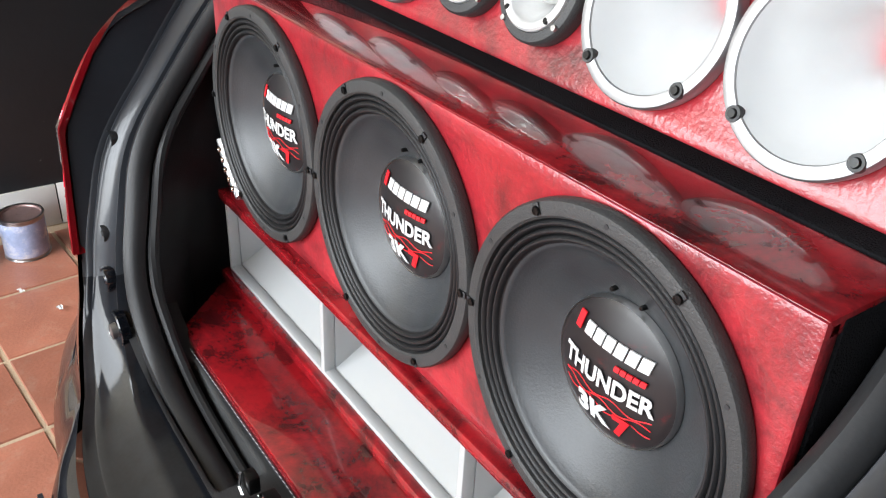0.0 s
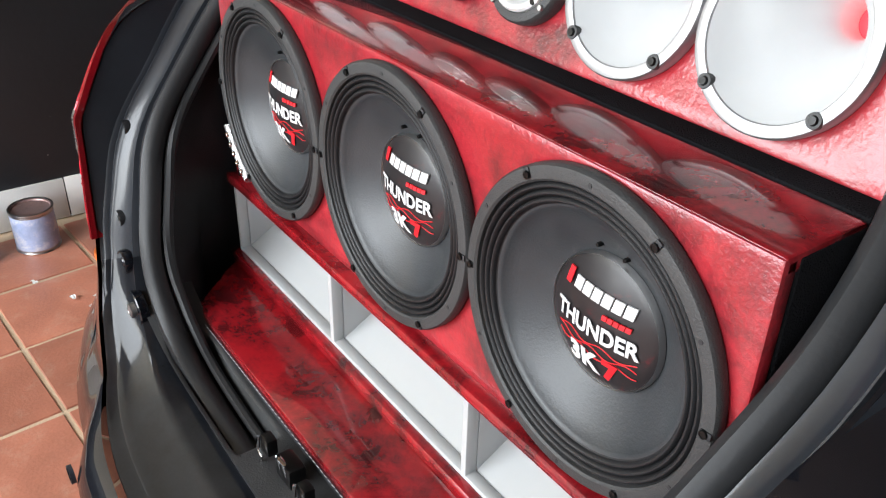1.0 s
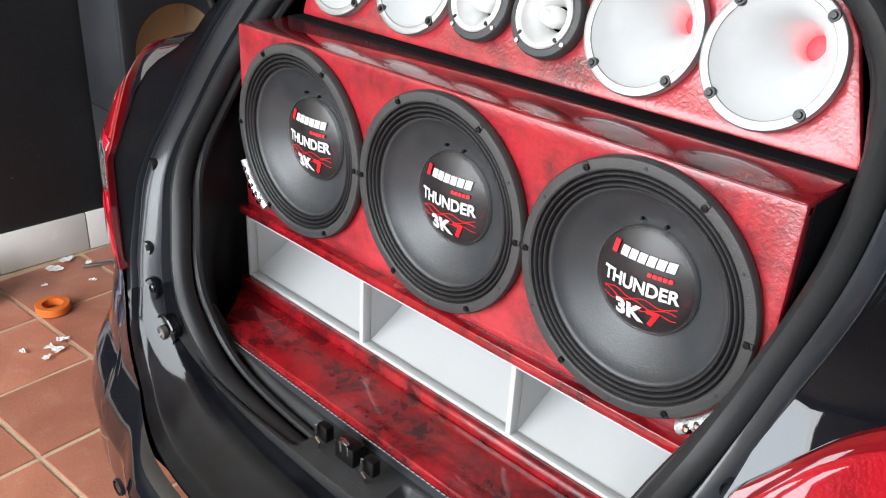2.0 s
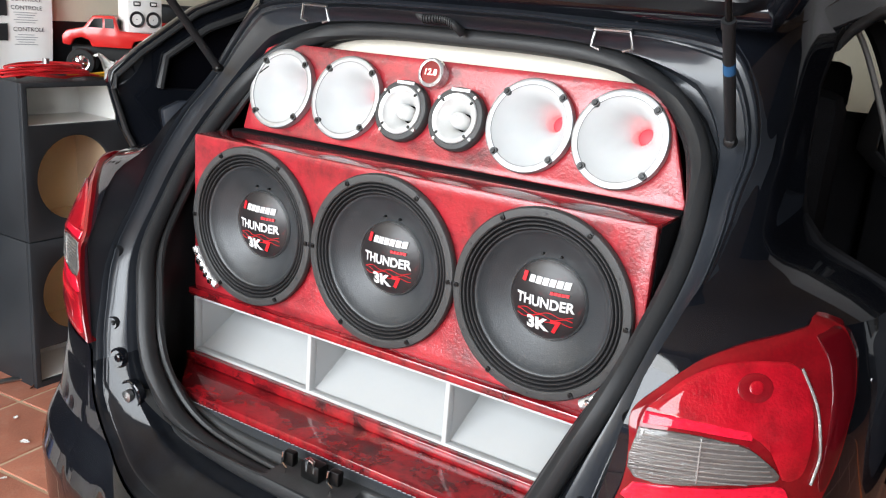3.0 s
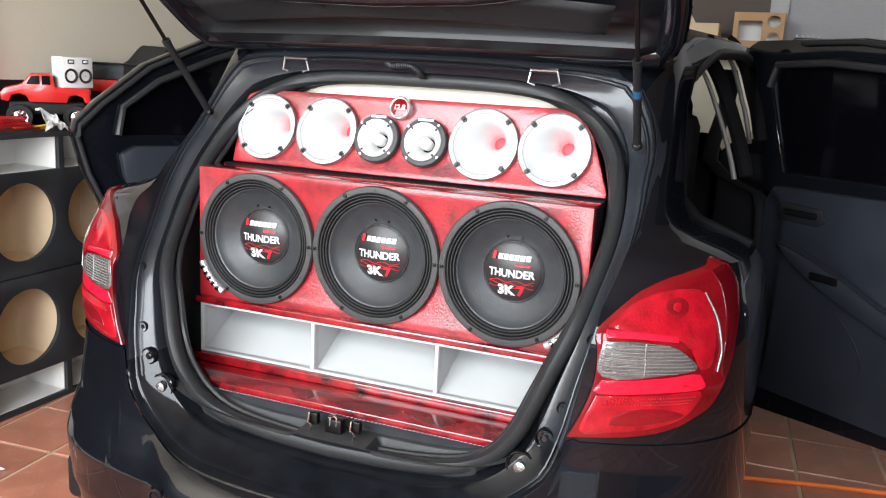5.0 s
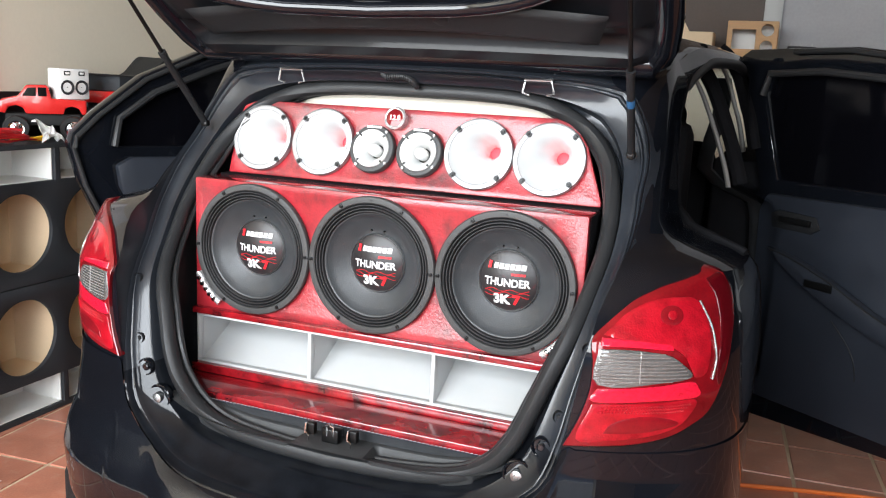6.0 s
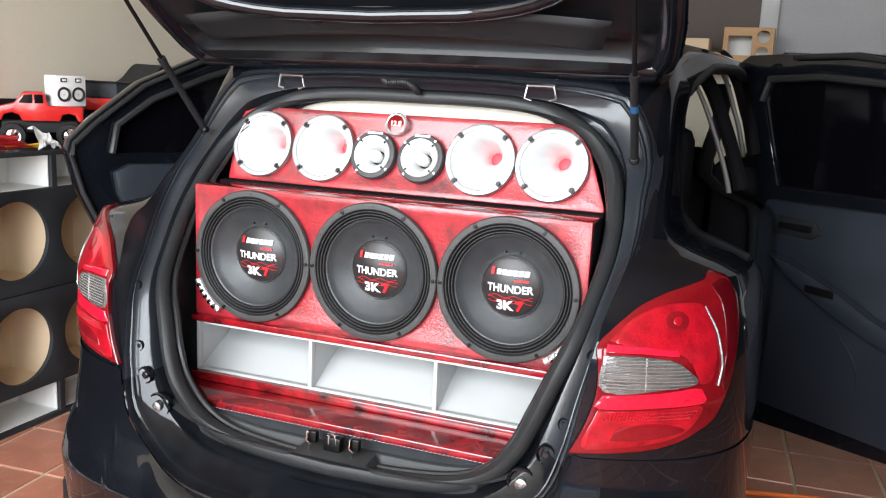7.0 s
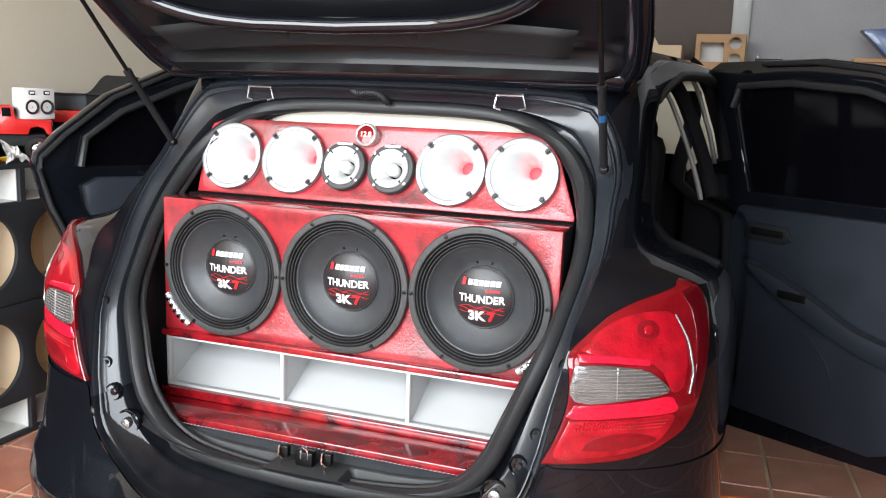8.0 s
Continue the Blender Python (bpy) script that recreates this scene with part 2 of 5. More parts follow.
def sheet(f, nu, nv, thick=0.0, bm=None, keep=None):
    """A grid surface f(u, v), u and v in 0..1; thick pushes a second skin along the normal."""
    bm = bm or bmesh.new()
    vs = [[bm.verts.new(f(i / nu, j / nv)) for j in range(nv + 1)] for i in range(nu + 1)]
    fs = []
    for i in range(nu):
        for j in range(nv):
            if keep and not keep((i + 0.5) / nu, (j + 0.5) / nv):
                continue
            fs.append(bm.faces.new((vs[i][j], vs[i + 1][j], vs[i + 1][j + 1], vs[i][j + 1])))
    if thick:
        bm.normal_update()
        bmesh.ops.solidify(bm, geom=fs, thickness=thick)
    loose = [v for v in bm.verts if not v.link_faces]
    bmesh.ops.delete(bm, geom=loose, context="VERTS")
    return bm


def slab(poly, y0, y1, bevel=0.0, bm=None, holes=(), plane="xz"):
    """A flat piece with that outline, from y0 to y1 in depth; holes are outlines too."""
    bm = bm or bmesh.new()

    def co(p, d):
        return {"xz": (p[0], d, p[1]), "yz": (d, p[0], p[1]), "xy": (p[0], p[1], d)}[plane]
    es = []
    for loop in (poly, *holes):
        vs = [bm.verts.new(co(p, y0)) for p in loop]
        es += [bm.edges.new((a, b)) for a, b in zip(vs, vs[1:] + vs[:1])]
    fs = [g for g in bmesh.ops.triangle_fill(bm, edges=es, use_beauty=True, use_dissolve=False)["geom"] if isinstance(g, bmesh.types.BMFace)]
    ext = bmesh.ops.extrude_face_region(bm, geom=fs)["geom"]
    d = Vector(co((0, 0), y1)) - Vector(co((0, 0), y0))
    bmesh.ops.translate(bm, vec=d, verts=[g for g in ext if isinstance(g, bmesh.types.BMVert)])
    if bevel:
        sharp = [e for e in bm.edges if len(e.link_faces) == 2 and e.calc_face_angle(0) > 0.9]
        bmesh.ops.bevel(bm, geom=sharp, offset=bevel, segments=2, profile=0.5, affect="EDGES")
    return bm


def circle(cx, cz, r, n=40):
    return [(cx + r * math.cos(2 * math.pi * i / n), cz + r * math.sin(2 * math.pi * i / n)) for i in range(n)]


def text_mesh(body, size, extrude=0.0006, shear=0.0, bold=0.0):
    """Words as a bmesh in the xz plane, centred."""
    cu = bpy.data.curves.new("words", "FONT")
    cu.body, cu.size, cu.extrude, cu.shear = body, size, extrude, shear
    cu.offset = bold
    cu.align_x, cu.align_y = "CENTER", "CENTER"
    ob = new("words", cu)
    me = bpy.data.meshes.new_from_object(ob.evaluated_get(bpy.context.evaluated_depsgraph_get()))
    bpy.data.objects.remove(ob)
    bm = bmesh.new()
    bm.from_mesh(me)
    bmesh.ops.rotate(bm, matrix=Matrix.Rotation(radians(90), 3, "X"), verts=bm.verts)
    return bm


def table(z, zs, vs):
    return float(np.interp(z, zs, vs))


def smooth_step(x):
    x = min(1.0, max(0.0, x))
    return x * x * (3 - 2 * x)


LED = material("red_led", (1.0, 0.03, 0.04), emit=1.4, bump=0)

# ---------------------------------------------------------------- the garage
ground = part("ground", sheet(lambda u, v: (-400 + 800 * u, -400 + 800 * v, -0.06), 4, 4), CONCRETE)
tagged(ground, "plain grey concrete ground outside", "ground", kind="structure")
XW, XE, YS, YN, HC = -1.95, 3.9, -3.4, 4.3, 3.5
floor = part("floor", box((XW, YS, -0.05), (XE, YN, -0.004)), GROUT)
tagged(floor, "floor of square terracotta tiles with sandy joints", "floor", kind="structure")
wall_west = thing("wall_west", "wall painted black below and cream above", "wall", kind="structure")
part("lower_wall", box((XW - 0.15, YS, 0), (XW, YN, 1.2)), WALLBLACK, wall_west, "black painted lower wall")
part("upper_wall", box((XW - 0.15, YS, 1.2), (XW - 0.002, YN, HC)), WALLCREAM, wall_west, "cream painted upper wall")
wall_north = thing("wall_north", "charcoal painted end wall with a cream stretch", "wall", kind="structure")
part("brown_wall", box((-0.35, YN, 1.5), (0.63, YN + 0.1495, HC)), WALLBROWN, wall_north, "dark brown painted wall")
part("dark_wall", box((0.63, YN, 1.5), (XE, YN + 0.15, HC)), WALLGREY, wall_north, "charcoal painted wall")
part("lower_wall", box((-0.35, YN, 0), (XE, YN + 0.149, 1.5)), WALLCREAM, wall_north, "cream painted lower wall")
part("cream_wall", box((XW - 0.15, YN, 0), (-0.35, YN + 0.148, HC)), WALLCREAM, wall_north, "cream painted wall")
# closes the room out of view; black only to darken reflections on the car
wall_east = part("wall_east", box((XE, YS, 0), (XE + 0.15, YN + 0.15, HC)), WALLBLACK)
tagged(wall_east, "unseen side wall kept black for dark reflections", "wall", kind="structure")
wall_south = thing("wall_south", "cream wall with a wide open gateway", "wall", kind="structure")
part("pier", box((XW - 0.15, YS - 0.15, 0), (-1.9, YS, HC)), WALLCREAM, wall_south)
part("pier", box((2.3, YS - 0.15, 0), (XE + 0.15, YS, HC)), WALLCREAM, wall_south)
# unseen post, added to fill the gap between the two area lamps
part("added_gate_post", box((0.85, YS - 0.15, 0), (1.4, YS, 3.3)), WALLCREAM, wall_south)
part("lintel", box((-1.9, YS - 0.15, 3.3), (2.3, YS, HC)), WALLCREAM, wall_south)
# unseen wall, added to keep the bright horizon out of the reflections
horizon_screen_wall = part("horizon_screen_wall", box((-14, -9.2, -0.06), (14, -9.0, 2.9)), CONCRETE)
tagged(horizon_screen_wall, "plain grey wall added out of view to hide the bright horizon", "wall", kind="structure")
ceiling = part("ceiling", box((XW - 0.15, YS - 0.15, HC), (XE + 0.15, YN + 0.15, HC + 0.12)), CEILING)
tagged(ceiling, "plain brown ceiling", "ceiling", kind="structure")
baseboard = thing("baseboard", "row of white ceramic tiles along the wall foot", "baseboard", kind="structure")
bm0 = box((0, 0, 0), (0.012, 0.296, 0.135), 0.002)
bt = part("tile", bm0, WHITETILE, baseboard, at=(XW + 0.001, -1.5, 0.0))
for i in range(1, 12):
    o = new("tile", bt.data)
    o.parent, o.location = baseboard, (XW + 0.001, -1.5 + 0.3 * i, 0.0)

# ---------------------------------------------------------------- the car's form
car = thing("hatchback_car", "black hatchback car with its tailgate and doors open", "car")
UP = (0, 0, Z0)


def half_width(z):
    return table(z, (-0.8, -0.5, -0.2, 0.0, 0.05, 0.082, 0.095, 0.107, 0.125, 0.16, 0.22, 0.3, 0.43, 0.5),
                 (0.79, 0.83, 0.836, 0.824, 0.814, 0.796, 0.755, 0.7, 0.655, 0.628, 0.617, 0.61, 0.595, 0.575))


def rear_y(z):
    return table(z, (-0.8, -0.6, -0.5, -0.45, -0.4, -0.3, -0.24, -0.05, 0.05, 0.15, 0.27, 0.43, 0.52),
                 (-0.29, -0.335, -0.335, -0.318, -0.285, -0.263, -0.256, -0.25, -0.2, -0.1, 0.03, 0.14, 0.2))


def corner(z):
    """How far the rounded tail corner runs forward."""
    return table(z, (0.05, 0.16), (0.45, 0.24))


def shell(s, z, out=0.0):
    """A point of the car's right outer skin. s: 0 at the middle of the tail, 1 where the flank begins, then metres forward."""
    w, yb = half_width(z), rear_y(z)
    if s <= 1:
        a = s * math.pi / 2
        x, y = w * math.sin(a) ** (2 / 3), yb + corner(z) * (1 - max(0.0, math.cos(a)) ** (2 / 3))
        nx, ny = (math.sin(a) ** 0.8 if a else 0), -math.cos(a)
    else:
        x, y, nx, ny = w, yb + corner(z) + (s - 1), 1, 0
    x *= 1 + 0.17 * smooth_step((y - 0.3) / 0.9) * smooth_step((z - 0.05) / 0.2)
    z += 0.035 * smooth_step((y - 0.3) / 0.4) * smooth_step((z - 0.3) / 0.2)
    return Vector((x + nx * out, y + ny * out, z))


def s_at(x, z):
    return math.asin(min(1.0, (max(x, 0.0) / half_width(z)) ** 1.5)) / (math.pi / 2)


# opening of the tailgate: half outline from the top middle round to the bottom middle
RING = ((0.0, 0.395), (0.16, 0.394), (0.28, 0.386), (0.36, 0.366), (0.435, 0.326), (0.49, 0.265), (0.517, 0.19), (0.525, 0.11),
        (0.517, 0.035), (0.497, -0.055), (0.465, -0.14), (0.435, -0.22), (0.405, -0.285), (0.355, -0.342), (0.28, -0.378), (0.16, -0.395), (0.0, -0.402))


def jamb_y(z):
    """Depth of the boot seal at that height, eased over the corners."""
    return 0.03 + sum(table(z + d, (-0.45, -0.24, -0.07, 0.15, 0.274, 0.43), (-0.2, -0.195, -0.145, 0.04, 0.14, 0.215)) for d in (-0.04, -0.02, 0, 0.02, 0.04)) / 5


def spline(pts, k):
    """Points on a smooth curve through pts."""
    P = [Vector(p) for p in pts]
    P = [2 * P[0] - P[1]] + P + [2 * P[-1] - P[-2]]
    out = []
    for i in range(1, len(P) - 2):
        for j in range(k):
            t = j / k
            a, b, c, d = P[i - 1:i + 3]
            out.append(0.5 * ((2 * b) + (c - a) * t + (2 * a - 5 * b + 4 * c - d) * t * t + (3 * b - a - 3 * c + d) * t ** 3))
    return out + [P[-2]]


half = [Vector((p[0], 0, p[1])) for p in spline([(x, z, 0) for x, z in RING], 4)]
ring = half + [Vector((-p.x, 0, p.z)) for p in half[-2:0:-1]]
NR = len(ring)


def ring_normal(i):
    d = (ring[(i + 1) % NR] - ring[i - 1]).normalized()
    return Vector((d.z, 0, -d.x)) * -1


def jamb_width(z):
    return table(z, (-0.41, -0.36, -0.28, -0.2, -0.05, 0.02, 0.1, 0.2, 0.27, 0.325, 0.366, 0.386, 0.4), (0.055, 0.07, 0.1, 0.086, 0.05, 0.044, 0.055, 0.066, 0.095, 0.12, 0.075, 0.05, 0.045))


inner = [Vector((p.x, jamb_y(p.z), p.z)) for p in ring]
outer, skin_edge = [], []
for i, p in enumerate(ring):
    q = p + ring_normal(i) * jamb_width(p.z)
    if (q - Vector((0, 0, 0))).length < p.length:
        q = p - ring_normal(i) * jamb_width(p.z)
    y = shell(s_at(abs(q.x), q.z), q.z).y
    flat = smooth_step((q.z + 0.31) / 0.07) * (1 - smooth_step((q.z - 0.3) / 0.1))
    outer.append(Vector((q.x, (y + 0.004) * (1 - flat) + max(y + 0.004, jamb_y(q.z) - 0.045) * flat, q.z)))
    skin_edge.append(y + 0.004)

# rubber seal: a plump bead with a lip
bm = bmesh.new()
prof = [(0.016 * math.cos(a) * (1.0 if math.cos(a) > 0 else 1.3), 0.019 * math.sin(a)) for a in [2 * math.pi * k / 10 for k in range(10)]]
loops = []
for i, p in enumerate(inner):
    n = (outer[i] - p).normalized()
    d = (inner[(i + 1) % NR] - inner[i - 1]).normalized()
    b = n.cross(d).normalized()
    if b.y > 0:
        b = -b
    loops.append([bm.verts.new(p + a * n + c * b) for a, c in prof])
for i in range(NR):
    a, b = loops[i], loops[(i + 1) % NR]
    for j in range(10):
        bm.faces.new((a[j], a[(j + 1) % 10], b[(j + 1) % 10], b[j]))
part("boot_seal", bm, RUBBER, car, "black rubber seal round the boot opening", at=UP)
# second, thinner lip inside the bead
part("seal_lip", tube([p - (outer[i] - p).normalized() * 0.021 + Vector((0, 0.012, 0)) for i, p in enumerate(inner)], 0.008, 8, True), RUBBER, car, at=UP)

# painted channel between seal and outer skin
JAMB_PROFILE = ((0.0, 0.02), (0.12, 0.03), (0.22, 0.03), (0.28, 0.012), (0.31, 0.001), (0.34, -0.004), (0.4, -0.001), (0.62, 0.0), (0.76, 0.0), (0.8, -0.004), (0.83, -0.003),
                (0.86, 0.006), (0.92, 0.007), (0.95, -0.001), (0.98, -0.003), (1.0, 0.002))
bm = bmesh.new()
rows = []
for i in range(NR):
    a, b = inner[i], outer[i]
    pts = []
    for t, dip in JAMB_PROFILE:
        q = a.lerp(b, t)
        pts.append(bm.verts.new((q.x, q.y + dip, q.z)))
    # wall up to the outer skin, then a turned edge behind it
    side_way = Vector((b.x - a.x, 0, b.z - a.z)).normalized()
    for away, y in ((0.004, skin_edge[i] - 0.001), (0.02, skin_edge[i] + 0.03)):
        q = b + side_way * away
        pts.append(bm.verts.new((q.x, y, q.z)))
    rows.append(pts)
NP = len(rows[0])
low = bm.copy()
low.verts.ensure_lookup_table()
for m, lower in ((bm, False), (low, True)):
    m.verts.ensure_lookup_table()
    for i in range(NR):
        k = (i + 1) % NR
        if (0.5 * (ring[i].z + ring[k].z) < -0.235) != lower:
            continue
        for j in range(NP - 1):
            m.faces.new([m.verts[q] for q in (i * NP + j, k * NP + j, k * NP + j + 1, i * NP + j + 1)])
    bmesh.ops.delete(m, geom=[v for v in m.verts if not v.link_faces], context="VERTS")
part("boot_jamb", bm, JAMB, car, "black painted jamb round the boot opening", at=UP)
part("lower_jamb", low, SKIRT, car, "glossy black skirt below the boot opening", at=UP)

side = sorted([(q.z, q.x) for q in outer if q.x > 0.25 and q.z < 0.43 and q.z > -0.32])
sz, sx = [a for a, _ in side], [b for _, b in side]


def aperture_y(z):
    """Rear edge of the rear door opening at that height."""
    return table(z, (-0.6, -0.45, -0.25, -0.1, 0.0, 0.05, 0.08, 0.1, 0.13, 0.25, 0.36, 0.44, 0.5), (0.98, 0.88, 0.68, 0.5, 0.36, 0.27, 0.24, 0.26, 0.34, 0.36, 0.40, 0.5, 0.72))


def flank(sign):
    """Quarter panel and rear pillar, from the boot jamb round the corner to the door opening."""
    def f(u, v):
        z = -0.25 + 0.75 * v
        s0 = s_at(table(z, sz, sx), z)
        s = s0 + (1 - s0) * u / 0.6 if u < 0.6 else 1 + max(0.02, aperture_y(z) - rear_y(z) - corner(z)) * (u - 0.6) / 0.4
        p = shell(s, z)
        return Vector((sign * p.x, p.y, p.z))
    return sheet(f, 50, 50)


def lower_flank(sign):
    def f(u, v):
        z = -0.8 + 0.55 * v
        s1 = max(0.03, aperture_y(z) - rear_y(z) - corner(z))
        p = shell(1.0 + s1 * u, z)
        return Vector((sign * p.x, p.y, p.z))

    def keep(u, v):
        p = f(u, v)
        return (p.y - 0.45) ** 2 + (p.z + 0.6) ** 2 > 0.31 ** 2
    return sheet(f, 60, 40, keep=keep)


def edge_point(sign, z, inset=0.0):
    p = shell(1 + max(0.02, aperture_y(z) - rear_y(z) - corner(z)), z)
    return Vector((sign * (p.x - inset), p.y, p.z))


for sg in (1, -1):
    part("aperture_seal", tube([edge_point(sg, -0.55 + 1.05 * k / 30, 0.012) for k in range(31)], 0.014, 8), CARPET, car, at=UP)
    part("inner_pillar", sheet(lambda u, v, sg=sg: edge_point(sg, -0.5 + 0.98 * v, 0.012) + Vector((-sg * 0.11 * u, -0.05 * u, 0)), 4, 24), CARPET, car, "dark pillar lining", at=UP)
for sg in (1, -1):
    part("quarter_panel", flank(sg), CARPAINT, car, "glossy black rear quarter panel", at=UP)
    part("sill_panel", lower_flank(sg), CARPAINT, car, at=UP)


low_edge = sorted([(q.x, q.z) for q in outer if q.x >= -1e-6 and q.z < -0.23])


def bumper_top(x):
    return table(abs(x), [p for p, _ in low_edge] + [low_edge[-1][0] + 0.01], [q for _, q in low_edge] + [-0.25])


def bumper(u, v):
    t = 2 * u - 1
    s = abs(t) * 1.0
    top = -0.35
    for _ in range(6):
        x0 = shell(s, top).x
        top = bumper_top(x0)
    z = -0.8 + (top + 0.004 + 0.8) * v
    # shallow plate recess in the middle and a lip along the top
    ledge = top - 0.045
    out = 0.004 + 0.03 * (1.0 if z < ledge else math.sqrt(max(0.0, 1 - ((z - ledge) / 0.05) ** 2)))
    out -= 0.03 * smooth_step((x0 - 0.26) / 0.14) * (out - 0.004) / 0.03
    if abs(x0) < 0.34 and -0.68 < z < -0.5:
        out -= 0.03
    p = shell(s, z, out)
    return Vector((math.copysign(p.x, t), p.y, p.z))


bump = part("rear_bumper", sheet(bumper, 160, 80), CARPAINT, car, "glossy black rear bumper with dust", at=UP)
for sx_, z_ in ((-0.32, -0.5), (0.32, -0.5)):
    p = shell(s_at(abs(sx_), z_), z_, 0.034)
    part("parking_sensor", lathe([(0.0, -0.004), (0.009, -0.004), (0.0095, -0.001), (0.012, -0.001), (0.013, -0.004), (0.014, 0.0)], 24),
         CARPAINT, bump, at=(sx_, p.y, z_))
    part("sensor_ring", lathe([(0.0125, -0.005), (0.0148, -0.005), (0.0148, 0.002)], 24), DOORTRIM, bump, at=(sx_, p.y, z_))

# plate recess: its blue-grey colour stands for sky reflected in the black bumper
rr = [(0.27 * sx3 + 0.03 * math.cos(a), -0.55 + 0.0 + 0.03 * math.sin(a)) for sx3, a0 in ((1, 0), (-1, math.pi / 2)) for a in [a0 + math.pi / 2 * k / 5 for k in range(6)]]
part("plate_recess", slab(rr + [(-0.3, -0.72), (0.3, -0.72)], -0.345, -0.33, 0.003), material("recess_sky_reflection", (0.1, 0.115, 0.14), 0.35, var=0.15, bump=0.05), bump, "number plate recess in blue-grey for the reflected sky")

# roof with a cream headliner under it


def roof(u, v, drop=0.0):
    x = (2 * u - 1)
    y = 0.17 + 2.0 * v
    t = smooth_step((y - 0.3) / 0.42)
    w = 0.58 * (1 + 0.17 * smooth_step((y - 0.3) / 0.9))
    ze = 0.445 + 0.09 * smooth_step((y - 0.15) / 0.55)
    return Vector((x * w, y, ze + 0.062 * (1 - x * x) ** 0.6 * (0.35 + 0.65 * t) - drop))


part("roof", sheet(lambda u, v: roof(u, v), 30, 24), CARPAINT, car, "glossy black roof", at=UP)
part("headliner", sheet(lambda u, v: roof(0.03 + 0.94 * u, 0.05 + v * 0.9, 0.04), 20, 16), HEADLINER, car, "cream roof lining", at=UP)


def rail_point(sg, y, t):
    top = roof(1.0, (y - 0.17) / 2.0)
    z = table(y, (0.42, 0.55, 0.72, 1.0, 1.5, 2.1), (0.40, 0.455, 0.5, 0.505, 0.485, 0.42))
    return Vector((sg * (top.x + 0.014 * math.sin(math.pi * 0.5 * t)), y, top.z + (min(z, top.z - 0.01) - top.z) * t))


for sg in (1, -1):
    part("roof_rail", sheet(lambda u, v, sg=sg: rail_point(sg, 0.42 + 1.68 * u, v), 40, 6), CARPAINT, car, at=UP)
    part("rail_seal", tube([rail_point(sg, 0.5 + 1.6 * k / 24, 1.0) - Vector((sg * 0.008, 0, 0)) for k in range(25)], 0.015, 10), RUBBER, car, at=UP)
part("rear_header", box((-0.44, 0.255, 0.31), (0.44, 0.30, 0.392), 0.012), HEADLINER, car, "cream lining over the boot", at=UP)

# boot lining: side walls, floor, sill trim
for sg in (1, -1):
    def liner(u, v, sg=sg):
        z = -0.42 + 0.78 * v
        x0 = table(z, sorted([p.z for p in half]), [q.x for q in sorted(half, key=lambda q: q.z)]) + 0.008
        x = x0 + 0.03 * smooth_step(u * 3) + 0.01 * math.sin(9 * v)
        return Vector((sg * max(x, x0 + (0.507 - x0) * smooth_step(u * 6)), jamb_y(z) + 0.02 + 0.61 * u, z))
    ln = part("boot_side_trim", sheet(liner, 14, 24), TRIM, car, "dark plastic boot side lining", at=UP)
    for k in range(7):
        part("vent_slat", box((sg * 0.512 - 0.006, 0.02, -0.29 + 0.018 * k), (sg * 0.512 + 0.006, 0.13, -0.28 + 0.018 * k), 0.002), TRIM, ln)
part("boot_floor", box((-0.56, -0.13, -0.5), (0.56, 1.0, -0.425), 0.01), CARPET, car, "black carpet boot floor", at=UP)
part("seat_back", box((-0.6, 0.72, -0.45), (0.6, 0.84, 0.34), 0.04), CARPET, car, at=UP)


def sill(u, v):
    x = -0.44 + 0.88 * u
    e = abs(2 * u - 1)
    d = abs(e - 0.5)
    pocket = 0.034 * smooth_step((0.3 - d) / 0.05) * smooth_step((0.5 - abs(v - 0.48)) / 0.14 - 0.6)
    return Vector((x * (1 - 0.05 * v), -0.192 + 0.082 * v, -0.372 + 0.07 * e ** 5 - pocket + 0.004 * v))


sill_trim = part("sill_trim", sheet(sill, 110, 24), SILLTRIM, car, "black plastic sill trim with two pockets", at=UP)
latch = part("boot_latch", box((-0.03, -0.15, -0.385), (0.012, -0.125, -0.352), 0.004), SCREW, car, "black metal boot latch", at=(0, -0.006, Z0 + 0.014))
part("striker", tube([(-0.016, -0.145, -0.38), (-0.016, -0.15, -0.345), (-0.006, -0.152, -0.34), (0.0, -0.15, -0.345), (0.0, -0.145, -0.38)], 0.0035, 8), CHROME, latch)
for x in (-0.068, 0.036):
    c = part("latch_clip", box((x, -0.152, -0.372), (x + 0.022, -0.136, -0.345), 0.003), SCREW, latch)
    part("spring_clip", tube([(x + 0.003, -0.155, -0.345), (x + 0.003, -0.157, -0.365), (x + 0.012, -0.157, -0.372), (x + 0.008, -0.157, -0.385)], 0.0025, 6), CHROME, c)

